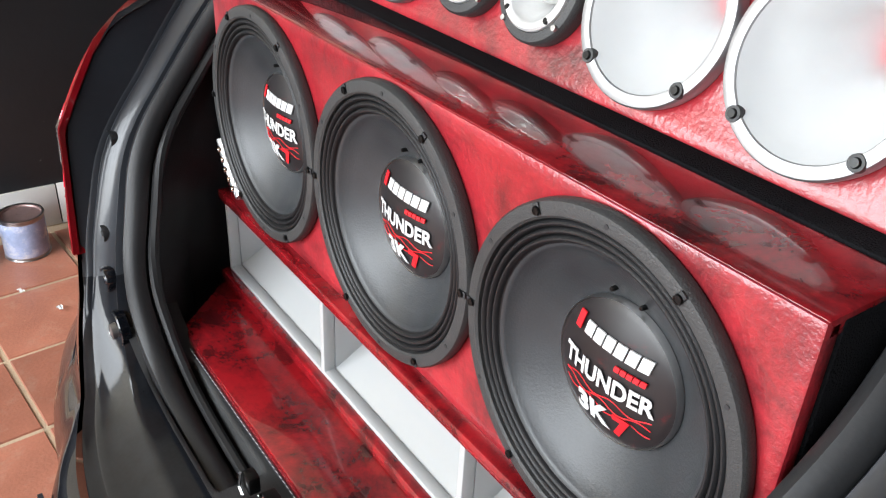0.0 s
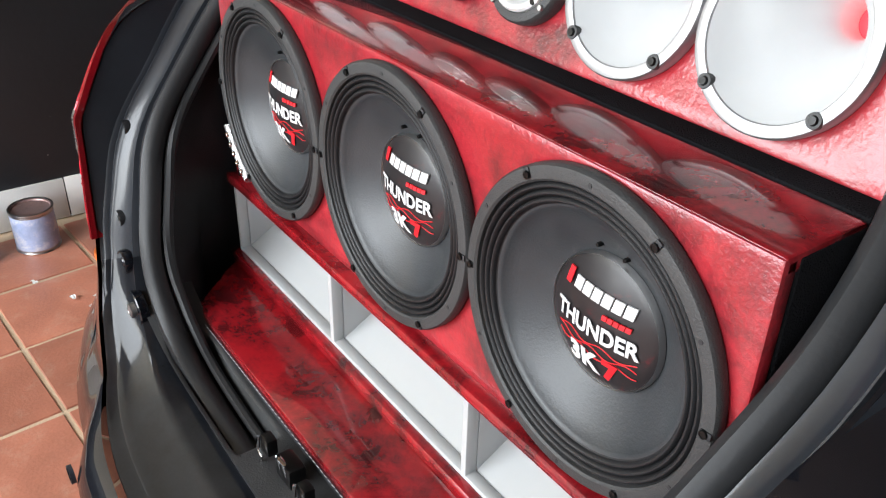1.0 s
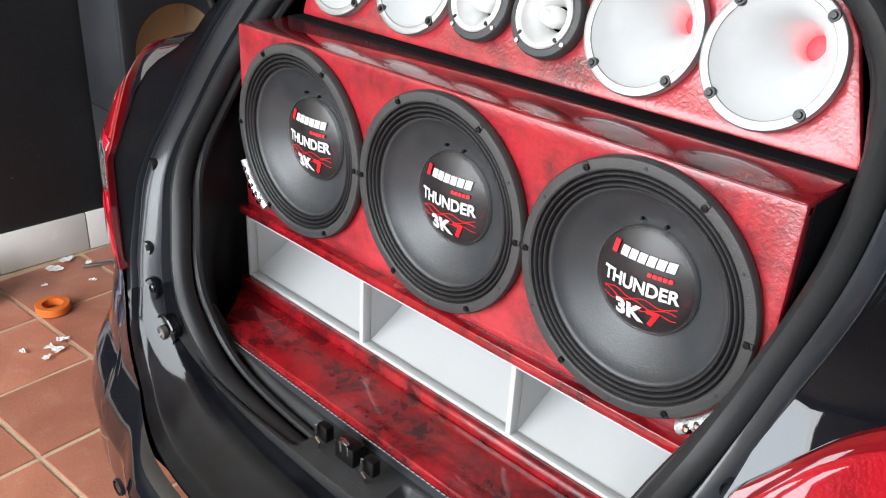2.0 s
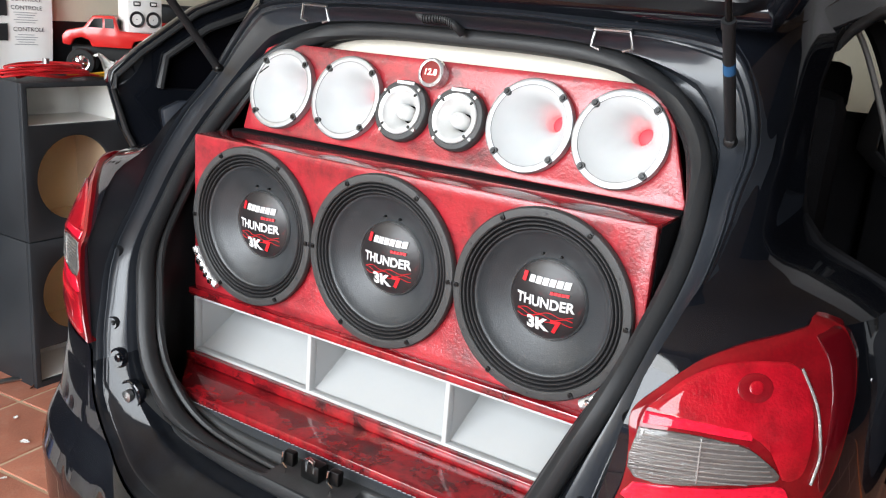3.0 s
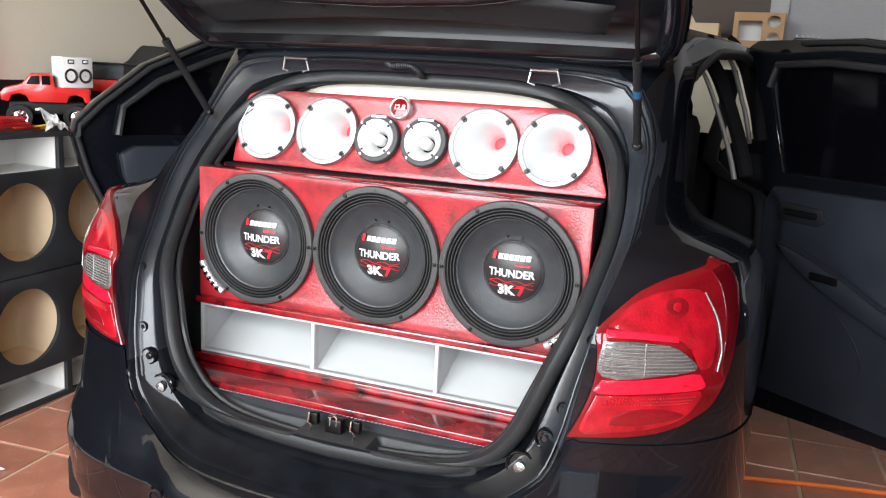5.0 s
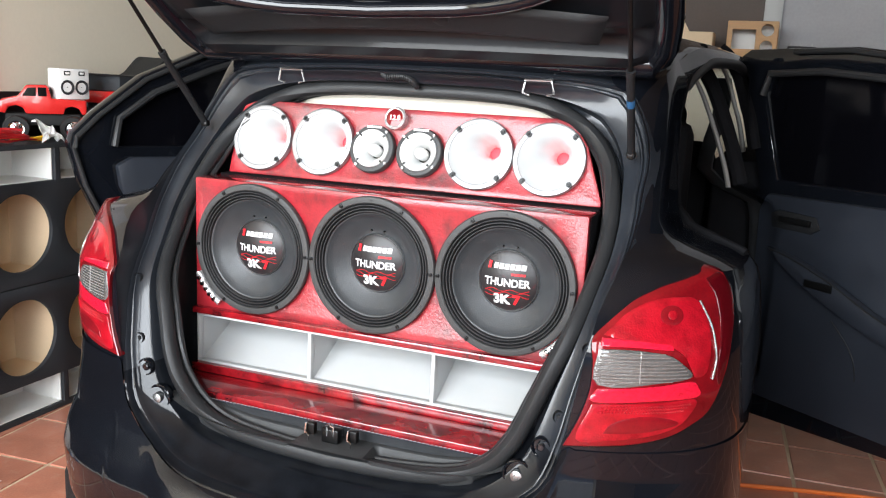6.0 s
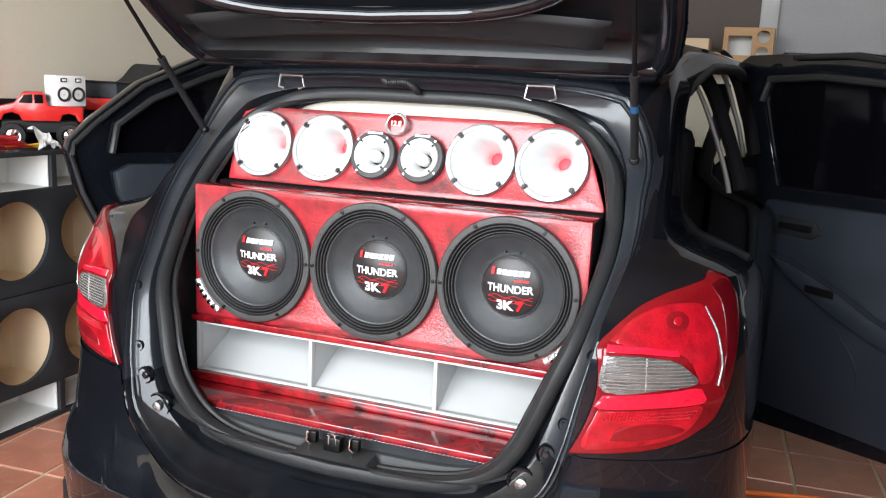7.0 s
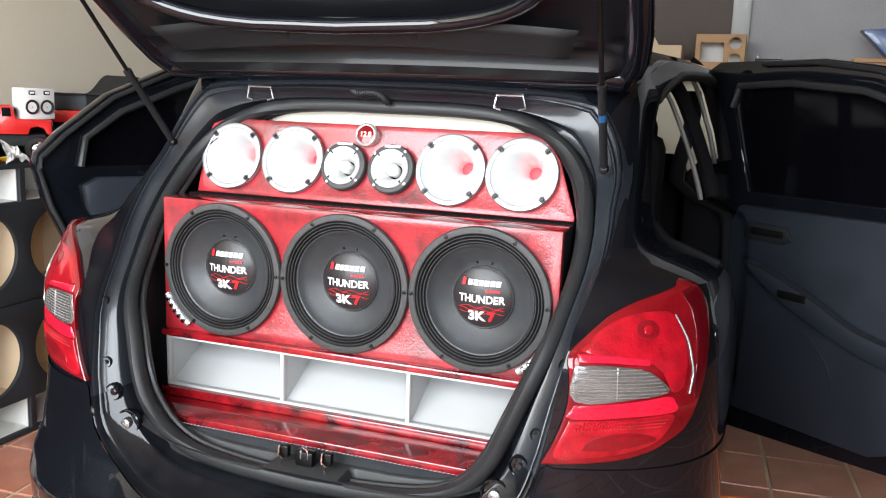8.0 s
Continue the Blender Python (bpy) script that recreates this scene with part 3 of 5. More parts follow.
# blanking plugs and bump stops in the jamb
for sg in (1, -1):
    for x, z, r in ((0.54, -0.07, 0.013), (0.502, -0.2, 0.013), (0.474, -0.262, 0.02), (0.432, -0.327, 0.031)):
        seat = min((inner[k].lerp(outer[k], t) + Vector((0, dip, 0)) for k in range(len(half)) for t, dip in JAMB_PROFILE[6:9]), key=lambda q: (q.x - x) ** 2 + (q.z - z) ** 2)
        p = Vector((sg * x, seat.y - 0.001, z))
        stop = part("bump_stop", lathe([(r, 0.012), (r, -0.001), (r * 0.93, -0.003), (r * 0.86, -0.002), (r * 0.78, 0.004), (r * 0.45, 0.005), (r * 0.42, -0.001), (r * 0.3, -0.003), (0, -0.003)], 28),
                    CARPAINT if r > 0.015 else TRIM, car, at=(p.x, p.y, p.z + Z0))
        if r > 0.03:
            part("pad", lathe([(r * 0.42, 0.0), (r * 0.38, -0.01), (r * 0.15, -0.012), (r * 0.1, -0.009), (0, -0.009)], 20), STEEL, stop)

# ---------------------------------------------------------------- tail lamps


def lamp_piece(poly, out, sign, dome=0.001):
    """A patch of the tail lamp: outline in (s, z) laid on the outer skin."""
    P = [Vector((a, b)) for a, b in poly]
    c = sum(P, Vector((0, 0))) / len(P)
    bm = bmesh.new()
    E = spline([(p.x, p.y, 0) for p in P + [P[0]]], 4)[:-1] if len(P) > 6 else None
    if E is None:
        E = []
        for a, b in zip(P, P[1:] + P[:1]):
            E += [a.lerp(b, k / 5) for k in range(5)]
    rings = []
    for t, o in ((1.0, -0.02), (1.0, out - 0.002), (0.985, out), (0.9, out + 0.5 * dome), (0.7, out + 0.8 * dome), (0.5, out + dome), (0.25, out + dome)):
        r = []
        for e in E:
            q = c + (Vector((e[0], e[1])) - c) * t
            p = shell(q.x, q.y, o) if o > 0 else shell(q.x, q.y, out - 0.002) + Vector((0, 0.06, 0))
            r.append(bm.verts.new((sign * p.x, p.y, p.z)))
        rings.append(r)
    for a, b in zip(rings, rings[1:]):
        for j in range(len(E)):
            k = (j + 1) % len(E)
            bm.faces.new((a[j], a[k], b[k], b[j]))
    p = shell(c.x, c.y, out + dome)
    m = bm.verts.new((sign * p.x, p.y, p.z))
    for j in range(len(E)):
        bm.faces.new((rings[-1][j], rings[-1][(j + 1) % len(E)], m))
    return bm


LAMP = ((0.324, -0.236), (0.352, -0.175), (0.369, -0.12), (0.371, -0.067), (0.367, -0.03), (0.39, -0.004), (0.419, 0.019), (0.455, 0.041), (0.51, 0.059), (0.575, 0.071), (0.655, 0.084), (0.725, 0.09),
        (0.742, 0.054), (0.747, 0.004), (0.738, -0.065), (0.705, -0.127), (0.662, -0.17), (0.611, -0.191), (0.556, -0.21), (0.488, -0.223), (0.41, -0.231))
UPPER = ((0.386, -0.022), (0.43, 0.016), (0.49, 0.039), (0.56, 0.044), (0.612, 0.038), (0.645, -0.004), (0.66, -0.05), (0.648, -0.092), (0.612, -0.098), (0.592, -0.066), (0.545, -0.042), (0.46, -0.034))
BEAM = ((0.384, -0.027), (0.46, -0.0295), (0.545, -0.036), (0.548, -0.046), (0.46, -0.041), (0.384, -0.0405))
CLEAR = ((0.379, -0.046), (0.45, -0.0455), (0.53, -0.053), (0.573, -0.07), (0.604, -0.097), (0.52, -0.107), (0.382, -0.114))
BAND = ((0.381, -0.121), (0.5, -0.114), (0.6, -0.106), (0.625, -0.118), (0.622, -0.136), (0.5, -0.141), (0.374, -0.146))
LOWER = ((0.372, -0.15), (0.5, -0.145), (0.618, -0.14), (0.6, -0.172), (0.56, -0.194), (0.49, -0.21), (0.41, -0.219), (0.345, -0.221))
ARCH = ((0.395, -0.205), (0.41, -0.186), (0.45, -0.173), (0.5, -0.17), (0.545, -0.175), (0.57, -0.185), (0.53, -0.194), (0.46, -0.203))
SIDE = ((0.655, 0.074), (0.72, 0.082), (0.735, 0.05), (0.739, 0.0), (0.731, -0.06), (0.70, -0.117), (0.686, -0.1), (0.692, -0.04), (0.682, 0.02))


def prism_rows(rows, sign, out):
    """Rows of small pyramids moulded into the lens: (s0, z0, s1, z1, count) each."""
    bm = bmesh.new()
    for s0, z0, s1, z1, count in rows:
        for k in range(count):
            t = k / (count - 1)
            a, z = s0 + (s1 - s0) * t, z0 + (z1 - z0) * t
            d = 0.36 * (s1 - s0) / count
            vs = [bm.verts.new((sign * p.x, p.y, p.z)) for p in (shell(a - d, z - 0.0022, out), shell(a + d, z - 0.0022, out), shell(a + d, z + 0.0022, out), shell(a - d, z + 0.0022, out))]
            p = shell(a, z, out + 0.0022)
            top = bm.verts.new((sign * p.x, p.y, p.z))
            for j in range(4):
                bm.faces.new((vs[j], vs[(j + 1) % 4], top))
    return bm


def lens_rib(s0, s1, z0, z1, sign, out, r):
    return tube([(sign * p.x, p.y, p.z) for p in [shell(s0 + (s1 - s0) * k / 12, z0 + (z1 - z0) * k / 12, out) for k in range(13)]], r, 6)


for sg in (1, -1):
    lamp = part("tail_lamp", lamp_piece(LAMP, 0.011, sg, 0.0), REDLENS, car, "red tail lamp wrapped round the corner", at=UP)
    upper = part("upper_lens", lamp_piece(UPPER, 0.0126, sg), REDMID, lamp, "red upper lens with a bulb behind it")
    part("bulb_seat", lamp_piece([(0.535 + 0.03 * math.cos(a), 0.014 + 0.017 * math.sin(a)) for a in [2 * math.pi * k / 16 for k in range(16)]], 0.0140, sg), REDDEEP, upper, "dark bulb seat")
    part("bulb", lamp_piece([(0.535 + 0.012 * math.cos(a), 0.015 + 0.008 * math.sin(a)) for a in [2 * math.pi * k / 12 for k in range(12)]], 0.0152, sg), REDMID, upper)
    part("upper_beam", lamp_piece(BEAM, 0.0130, sg), REDPRISM, lamp, "bright red strip")
    clear = part("reversing_lens", lamp_piece(CLEAR, 0.0128, sg), CLEARLENS, lamp, "clear ribbed reversing lens")
    for k in range(9):
        z = -0.052 - 0.0065 * k
        part("rib", lens_rib(0.386, table(z, (-0.11, -0.098, -0.07, -0.053), (0.5, 0.595, 0.57, 0.525)), z - 0.001, z, sg, 0.0140, 0.0012), CLEARRIB, clear)
    part("divider", tube([(sg * p.x, p.y, p.z) for p in [shell(0.468, -0.048 - 0.06 * k / 6, 0.0142) for k in range(7)]], 0.0013, 6), CLEARRIB, clear)
    part("stop_band", lamp_piece(BAND, 0.0128, sg), REDPRISM, lamp, "bright red prismatic band")
    low_l = part("stop_lens", lamp_piece(LOWER, 0.0126, sg), REDMID, lamp, "red lower lens")
    part("reflector_arch", lamp_piece(ARCH, 0.0139, sg), REDDEEP, low_l, "darker arched reflector")
    tagged(part("prism_field", prism_rows([(0.40 - 0.008 * k, -0.153 - 0.006 * k, 0.60 - 0.01 * k, -0.148 - 0.006 * k, 30) for k in range(3)], sg, 0.0136), REDMID, low_l), kind="stuff")
    part("side_lens", lamp_piece(SIDE, 0.0124, sg), REDDARK, lamp, "dark red side lens")
    edge = [shell(s, z, 0.0130) for s, z in [(0.615, 0.038), (0.651, -0.004), (0.672, -0.04), (0.679, -0.071), (0.668, -0.105)]]
    part("light_guide", tube([(sg * p.x, p.y, p.z) for p in spline(edge, 5)], 0.002, 8), CLEARRIB, lamp, "clear light guide strip")

# ---------------------------------------------------------------- tailgate
HY, HZ, GA = 0.21, 0.432, radians(37)
GD, GN = Vector((0, -math.cos(GA), math.sin(GA))), Vector((0, -math.sin(GA), -math.cos(GA)))


def gate_w(k):
    return table(k, (0.0, 0.1, 0.2, 0.35, 0.6, 0.85, 0.95), (0.54, 0.59, 0.605, 0.615, 0.62, 0.60, 0.5))


def gate(u, k, h=0.0):
    return Vector((u * gate_w(k), HY, HZ)) + GD * k + GN * h


def gate_patch(k0, k1, hw0, hw1, h, mat, name, lab="", parent=None, crown=0.0, nu=40, nv=12, lip=0.012):
    def f(u, v):
        t = 2 * u - 1
        k = k0 + (k1 - k0) * v
        w = hw0 + (hw1 - hw0) * v
        e = min(1.0, (1 - abs(t)) / 0.06, v / 0.12 + 0.0, (1 - v) / 0.12 + 0.0)
        x = t * w
        p = Vector((x, HY, HZ)) + GD * (k + crown * (1 - t * t) - crown) + GN * (h - lip * (1 - smooth_step(e)))
        return p
    return part(name, sheet(f, nu, nv), mat, parent, lab, at=UP if parent is car else None)


tailgate = part("tailgate", sheet(lambda u, v: gate(2 * u - 1, 0.03 + 0.95 * v, -0.05 - 0.03 * math.sin(math.pi * v)), 30, 24), CARPAINT, car,
                "raised black tailgate seen from below", at=UP)
part("gate_edge", tube([gate(s * 1.0, k, -0.015) for s, ks in ((-1, [0.95 - 0.03 * i for i in range(31)]), (1, [0.05 + 0.03 * i for i in range(31)])) for k in ks], 0.03, 10, True),
     CARPAINT, tailgate)


def gate_frame(u, v):
    t = 2 * u - 1
    k = 0.045 + 0.88 * v
    h = 0.0
    h += 0.02 * smooth_step((k - 0.07) / 0.02) - 0.03 * smooth_step((k - 0.115) / 0.03) + 0.028 * smooth_step((k - 0.19) / 0.02)
    h *= smooth_step((1 - abs(t)) / 0.08)
    return gate(t * 0.97, k + 0.012 * (1 - t * t) - 0.012, h)


part("inner_frame", sheet(gate_frame, 60, 60), GATEPAINT, tailgate, "pressed black inner frame")
gate_patch(0.2, 0.285, 0.47, 0.5, 0.045, TRIM, "inner_trim", "dark grey plastic inner trim", tailgate, crown=0.035)
for x in (-0.15, 0.15):
    c = Vector((x, HY, HZ)) + GD * 0.245 + GN * 0.045
    cap_bm = lathe([(0.017, -0.002), (0.016, 0.002), (0.013, 0.003), (0.0, 0.003)], 24, axis="z")
    bmesh.ops.transform(cap_bm, matrix=Matrix.Translation(c) @ GN.to_track_quat("Z", "Y").to_matrix().to_4x4(), verts=cap_bm.verts)
    part("trim_cap", cap_bm, TRIM, tailgate)
rim = []
for i in range(49):
    a = 2 * math.pi * i / 48
    cx, sx2 = math.cos(a), math.sin(a)
    x = 0.5 * math.copysign(abs(cx) ** 0.45, cx)
    k = 0.60 + 0.29 * math.copysign(abs(sx2) ** 0.55, sx2)
    rim.append(Vector((x, HY, HZ)) + GD * (k + 0.04 * (1 - (x / 0.5) ** 2) * (-1 if sx2 < 0 else 0)) + GN * 0.045)
part("window_rim", tube(rim[:-1], 0.018, 10, True), CARPAINT, tailgate, "glossy black window surround")
gate_patch(0.32, 0.87, 0.48, 0.48, 0.03, GLASS, "rear_window", "dark tinted rear window", tailgate)
for sg in (1, -1):
    x = sg * 0.318
    hinge = part("hinge", box((x - 0.04, 0.185, 0.428), (x + 0.04, 0.225, 0.452), 0.005), SCREW, car, "black hinge with a wire loop", at=UP)
    part("loop", tube([(x - 0.035, 0.178, 0.448), (x - 0.03, 0.17, 0.43), (x - 0.036, 0.172, 0.402), (x - 0.02, 0.172, 0.398)], 0.003, 6), STEEL, hinge)
    part("loop", tube([(x + 0.035, 0.178, 0.448), (x + 0.03, 0.17, 0.43), (x + 0.036, 0.172, 0.402), (x + 0.02, 0.172, 0.398)], 0.003, 6), STEEL, hinge)
    part("pin", tube([(x - 0.03, 0.17, 0.43), (x + 0.03, 0.17, 0.43)], 0.003, 6), STEEL, hinge)
    lo = Vector((sg * 0.543, 0.125, 0.285))
    dv = Vector((sg * 0.045, -0.66, 0.75)).normalized()
    strut = part("gas_strut", tube([lo, lo + dv * 0.22], 0.0085, 12), TRIM, car, "black gas strut holding the tailgate", at=UP)
    part("rod", tube([lo + dv * 0.22, lo + dv * 0.46], 0.005, 8), SCREW, strut)
    part("collar", tube([lo + dv * 0.215, lo + dv * 0.228], 0.0098, 12), TRIM, strut)
    part("ball_joint", lathe([(0, -0.012), (0.008, -0.009), (0.011, 0), (0.008, 0.009), (0, 0.012)], 16, at=lo), SCREW, strut)
    if sg > 0:
        part("sticker", tube([lo + dv * 0.137, lo + dv * 0.155], 0.0088, 12), material("blue_sticker", (0.012, 0.07, 0.17), 0.6), strut, "small blue sticker")
hose = spline([(-0.078, 0.2, 0.462), (-0.078, 0.185, 0.446), (-0.071, 0.178, 0.432), (-0.056, 0.176, 0.423), (-0.029, 0.176, 0.425), (-0.007, 0.178, 0.423), (0.008, 0.185, 0.412), (0.012, 0.2, 0.402)], 9)
loom = part("cable_boot", tube(hose, 0.008, 10), RUBBER, car, "ribbed black cable boot", at=UP)
for i in range(27, 52, 2):
    part("rib", tube([hose[i] - Vector((0.0008, 0, 0)), hose[i] + Vector((0.0008, 0, 0))], 0.0105, 12), RUBBER, loom)

# ---------------------------------------------------------------- rear doors (hinge at the origin, local x along the door, y outward)
DOOR = ((0, -0.67), (0, 0.12), (-0.09, 0.4), (-0.14, 0.545), (-0.1, 0.568), (0.1, 0.572), (0.3, 0.575), (0.5, 0.55), (0.7, 0.475), (0.9, 0.39), (1.06, 0.27), (1.13, 0.205), (1.14, 0.17),
        (1.11, 0.05), (1.03, -0.12), (0.95, -0.3), (0.88, -0.48), (0.82, -0.57), (0.7, -0.61))
PANE = ((0.07, 0.15), (-0.02, 0.42), (0.0, 0.49), (0.2, 0.5), (0.45, 0.48), (0.66, 0.415), (0.86, 0.335), (0.98, 0.25), (1.0, 0.16))
TRIMP = ((0.05, -0.58), (0.035, 0.05), (0.06, 0.105), (0.95, 0.125), (1.0, 0.1), (0.99, 0.03), (0.9, -0.14), (0.82, -0.36), (0.74, -0.51), (0.6, -0.57))


def door(sign, at, ang):
    root = new("rear_door")
    root.parent = car
    tagged(root, "open black rear door with dark trim inside")
    m = Matrix.Translation(at) @ Matrix.Rotation(ang, 4, "Z")
    root.matrix_basis = m
    # interior side faces -y*sign after turning
    i0, i1 = (0.0, 0.05)
    part("door_shell", slab(DOOR, i0 + 0.0, i1, 0.008, holes=(PANE,)), CARPAINT, root)
    part("door_glass", slab(PANE, 0.022, 0.027), GLASS, root, "dark tinted door glass")
    sd = -1 if sign > 0 else 1
    y0 = 0.0 if sign > 0 else 0.05

    def yy(d):
        return y0 + sd * d
    panel = part("door_trim", slab(TRIMP, yy(-0.004), yy(0.03), 0.01), DOORTRIM, root, "dark blue-grey plastic door lining")
    ARM = [(0.1, -0.06), (0.2, -0.075), (0.36, -0.125), (0.55, -0.2), (0.78, -0.235), (0.8, -0.3), (0.6, -0.285), (0.4, -0.225), (0.22, -0.145)]
    loop = [(p.x, p.y) for p in spline([(x, z, 0) for x, z in ARM + ARM[:1]], 4)[:-1]]
    part("armrest", slab(loop, yy(0.029), yy(0.062), 0.012), DOORTRIM, panel, "moulded armrest")
    part("pull_edge", tube([(x, yy(0.061), z - 0.006) for x, z in loop[1:17]], 0.003, 8), TRIM, panel, "raised edge of the pull")
    hb = part("handle_bezel", slab([(0.1, 0.0), (0.09, 0.045), (0.12, 0.06), (0.26, 0.055), (0.28, 0.02), (0.25, 0.0)], yy(0.028), yy(0.036), 0.003), TRIM, panel)
    part("inner_handle", box((0.13, min(yy(0.036), yy(0.05)), 0.022), (0.25, max(yy(0.036), yy(0.05)), 0.042), 0.005), SCREW, hb, "black inner door handle")
    part("switch_panel", box((0.27, min(yy(0.06), yy(0.067)), -0.16), (0.37, max(yy(0.06), yy(0.067)), -0.135), 0.003), SCREW, panel)
    part("pocket_edge", tube([(0.36 + 0.1 * t + 0.03 * math.sin(3 * t), yy(0.034), -0.25 - 0.16 * t) for t in [i / 8 for i in range(9)]], 0.0022, 6), TRIM, panel)
    part("window_channel", tube([(x, yy(0.008), z) for x, z in PANE[1:]], 0.012, 8), RUBBER, root)
    part("frame_seal", tube([(x - 0.012, yy(0.01), z - 0.012) for x, z in DOOR[5:15]], 0.009, 8), RUBBER, root)
    part("latch_plate", box((1.02, min(yy(-0.01), yy(0.012)), -0.075), (1.05, max(yy(-0.01), yy(0.012)), -0.045), 0.003), CHROME, root, "chromed latch")
    return root


door(1, (0.77, 1.36, Z0), math.atan2(-0.63, 0.78))
door(-1, (-0.80, 1.42, Z0), math.atan2(-0.903, -0.43))
for sg in (1, -1):
    def pillar(u, v, sg=sg, y0=1.34):
        z = -0.55 + 1.02 * u
        p = shell(1.0, z)
        w = half_width(z) * (1 + 0.13 * smooth_step((z - 0.12) / 0.35))
        return Vector((sg * (w - 0.02 - 0.05 * math.sin(math.pi * v)), y0 + 0.05 * v + 0.12 * z, z))
    part("centre_pillar", sheet(pillar, 20, 8), TRIM, car, "dark lined centre pillar", at=UP)
    part("front_door", sheet(lambda u, v, sg=sg: Vector((sg * (shell(1.0, -0.5 + 1.0 * v).x * (1 + 0.17 * smooth_step((v - 0.55) / 0.2)) + 0.012 - 0.05 * u * u), 1.2 + 1.0 * u, -0.5 + 1.03 * v)), 12, 16), CARPAINT, car, at=UP)
    part("front_seat", box((sg * 0.36 - 0.22, 1.55, -0.45), (sg * 0.36 + 0.24, 1.72, 0.24), 0.06), CARPET, car, at=UP)
    part("headrest", box((sg * 0.36 - 0.12, 1.6, 0.22), (sg * 0.36 + 0.12, 1.7, 0.38), 0.04), CARPET, car, at=UP)
    part("front_door_lining", box((sg * 0.7 - 0.09, 1.42, -0.5), (sg * 0.7 + 0.09, 2.3, 0.2), 0.02), CARPET, car, at=UP)
    wheel = part("rear_wheel", lathe([(0.16, -0.09), (0.27, -0.095), (0.3, -0.07), (0.305, 0), (0.3, 0.07), (0.27, 0.095), (0.16, 0.09)], 48, axis="x", at=(sg * 0.7, 0.45, 0.305)), TYRE, car)
    part("wheel_rim", lathe([(0.0, 0.0), (0.05, 0.02 * sg), (0.14, 0.03 * sg), (0.165, 0.09 * sg)], 40, axis="x", at=(sg * 0.7, 0.45, 0.305)), STEEL, wheel)
part("windscreen", sheet(lambda u, v: Vector(((2 * u - 1) * (0.7 - 0.12 * v), 2.75 - 0.6 * v, -0.05 + 0.57 * v)), 12, 8, 0.005), WINDOW, car, "clear windscreen", at=UP)
part("dashboard", box((-0.72, 2.2, -0.4), (0.72, 2.6, 0.0), 0.05), TRIM, car, at=UP)
for sg in (1, -1):
    for y, strip in ((1.0, ((0.53, 0.49), (0.557, 0.471), (0.594, 0.41), (0.647, 0.287), (0.679, 0.197), (0.694, 0.144))),
                     (1.3, ((0.57, 0.55), (0.602, 0.523), (0.638, 0.467), (0.670, 0.378), (0.688, 0.328), (0.712, 0.234)))):
        line = spline([(sg * x, y, z) for x, z in strip], 4)
        part("pillar_strip", tube(line, 0.011, 8, flat=0.6), GREYTRIM, car, "pale grey pillar trim", at=UP)
        part("pillar_seal", tube([p + Vector((sg * 0.032, 0.01, 0.012)) for p in line], 0.022, 8), CARPET, car, at=UP)
part("underbody", box((-0.74, -0.2, -0.68), (0.74, 2.6, -0.56), 0.02), TRIM, car, at=UP)
part("front_body", box((-0.8, 2.35, -0.6), (0.8, 3.4, 0.05), 0.12), CARPAINT, car, "black front end", at=UP)

# ---------------------------------------------------------------- loudspeaker box in the boot
sub_box = thing("subwoofer_box", "red marbled lacquer speaker box with white ports in the car boot", "speaker box")
BW, BT, BF = 0.489, 0.161, 0.012
S3 = (-0.318, 0.0, 0.318)
part("front_panel", slab([(-BW, -0.163), (BW, -0.163), (BW, BT), (-BW, BT)], BF, BF + 0.018, 0.004, holes=[circle(x, 0, 0.139) for x in S3]), REDBOX, sub_box,
     "red marbled lacquer front", at=UP)
part("top_panel", box((-BW, BF + 0.002, BT - 0.016), (BW, 0.112, BT + 0.001), 0.004), REDGLOSS, sub_box, "glossy red lacquer top", at=UP)
for sg in (1, -1):
    part("side_panel", box((sg * 0.4885 - 0.009, 0.03, -0.32), (sg * 0.4885 + 0.002, 0.42, BT - 0.003), 0.002), CARPET, sub_box, "black carpeted side", at=UP)
part("back_panel", box((-BW + 0.01, 0.42, -0.32), (BW - 0.01, 0.44, BT), 0.002), CARPET, sub_box, at=UP)
part("rear_strip", box((-BW, 0.112, BT - 0.02), (BW, 0.2, BT + 0.003), 0.003), CARPET, sub_box, "black carpet strip", at=UP)
part("port_rail", box((-BW, -0.006, -0.178), (BW, 0.03, -0.161), 0.004), REDGLOSS, sub_box, "red lacquer rail", at=UP)
PX0, PX1, PZ0, PZ1 = -0.478, 0.478, -0.304, -0.178
cells = [(PX0 + 0.006, -0.159), (-0.150, 0.160), (0.169, PX1 - 0.006)]
part("port_frame", slab([(PX0, PZ0), (PX1, PZ0), (PX1, PZ1), (PX0, PZ1)], 0.0, 0.018, 0.0015,
                        holes=[[(a, PZ0 + 0.006), (b, PZ0 + 0.006), (b, PZ1 - 0.006), (a, PZ1 - 0.006)] for a, b in cells]), WHITELAC, sub_box, "white port frame", at=UP)
for a, b in cells:
    port = part("port", slab([(a - 0.004, PZ0 + 0.002), (b + 0.004, PZ0 + 0.002), (b + 0.004, PZ1 - 0.002), (a - 0.004, PZ1 - 0.002)], 0.0182, 0.26,
                             holes=[[(a, PZ0 + 0.006), (b, PZ0 + 0.006), (b, PZ1 - 0.006), (a, PZ1 - 0.006)]]), WHITELAC, sub_box, "white lacquered port", at=UP)
    part("port_ramp", sheet(lambda u, v, a=a, b=b: Vector((a + (b - a) * u, 0.019 + 0.2 * v, PZ0 + 0.0065 + 0.113 * v)), 8, 6), WHITELAC, port, "sloping white port floor")
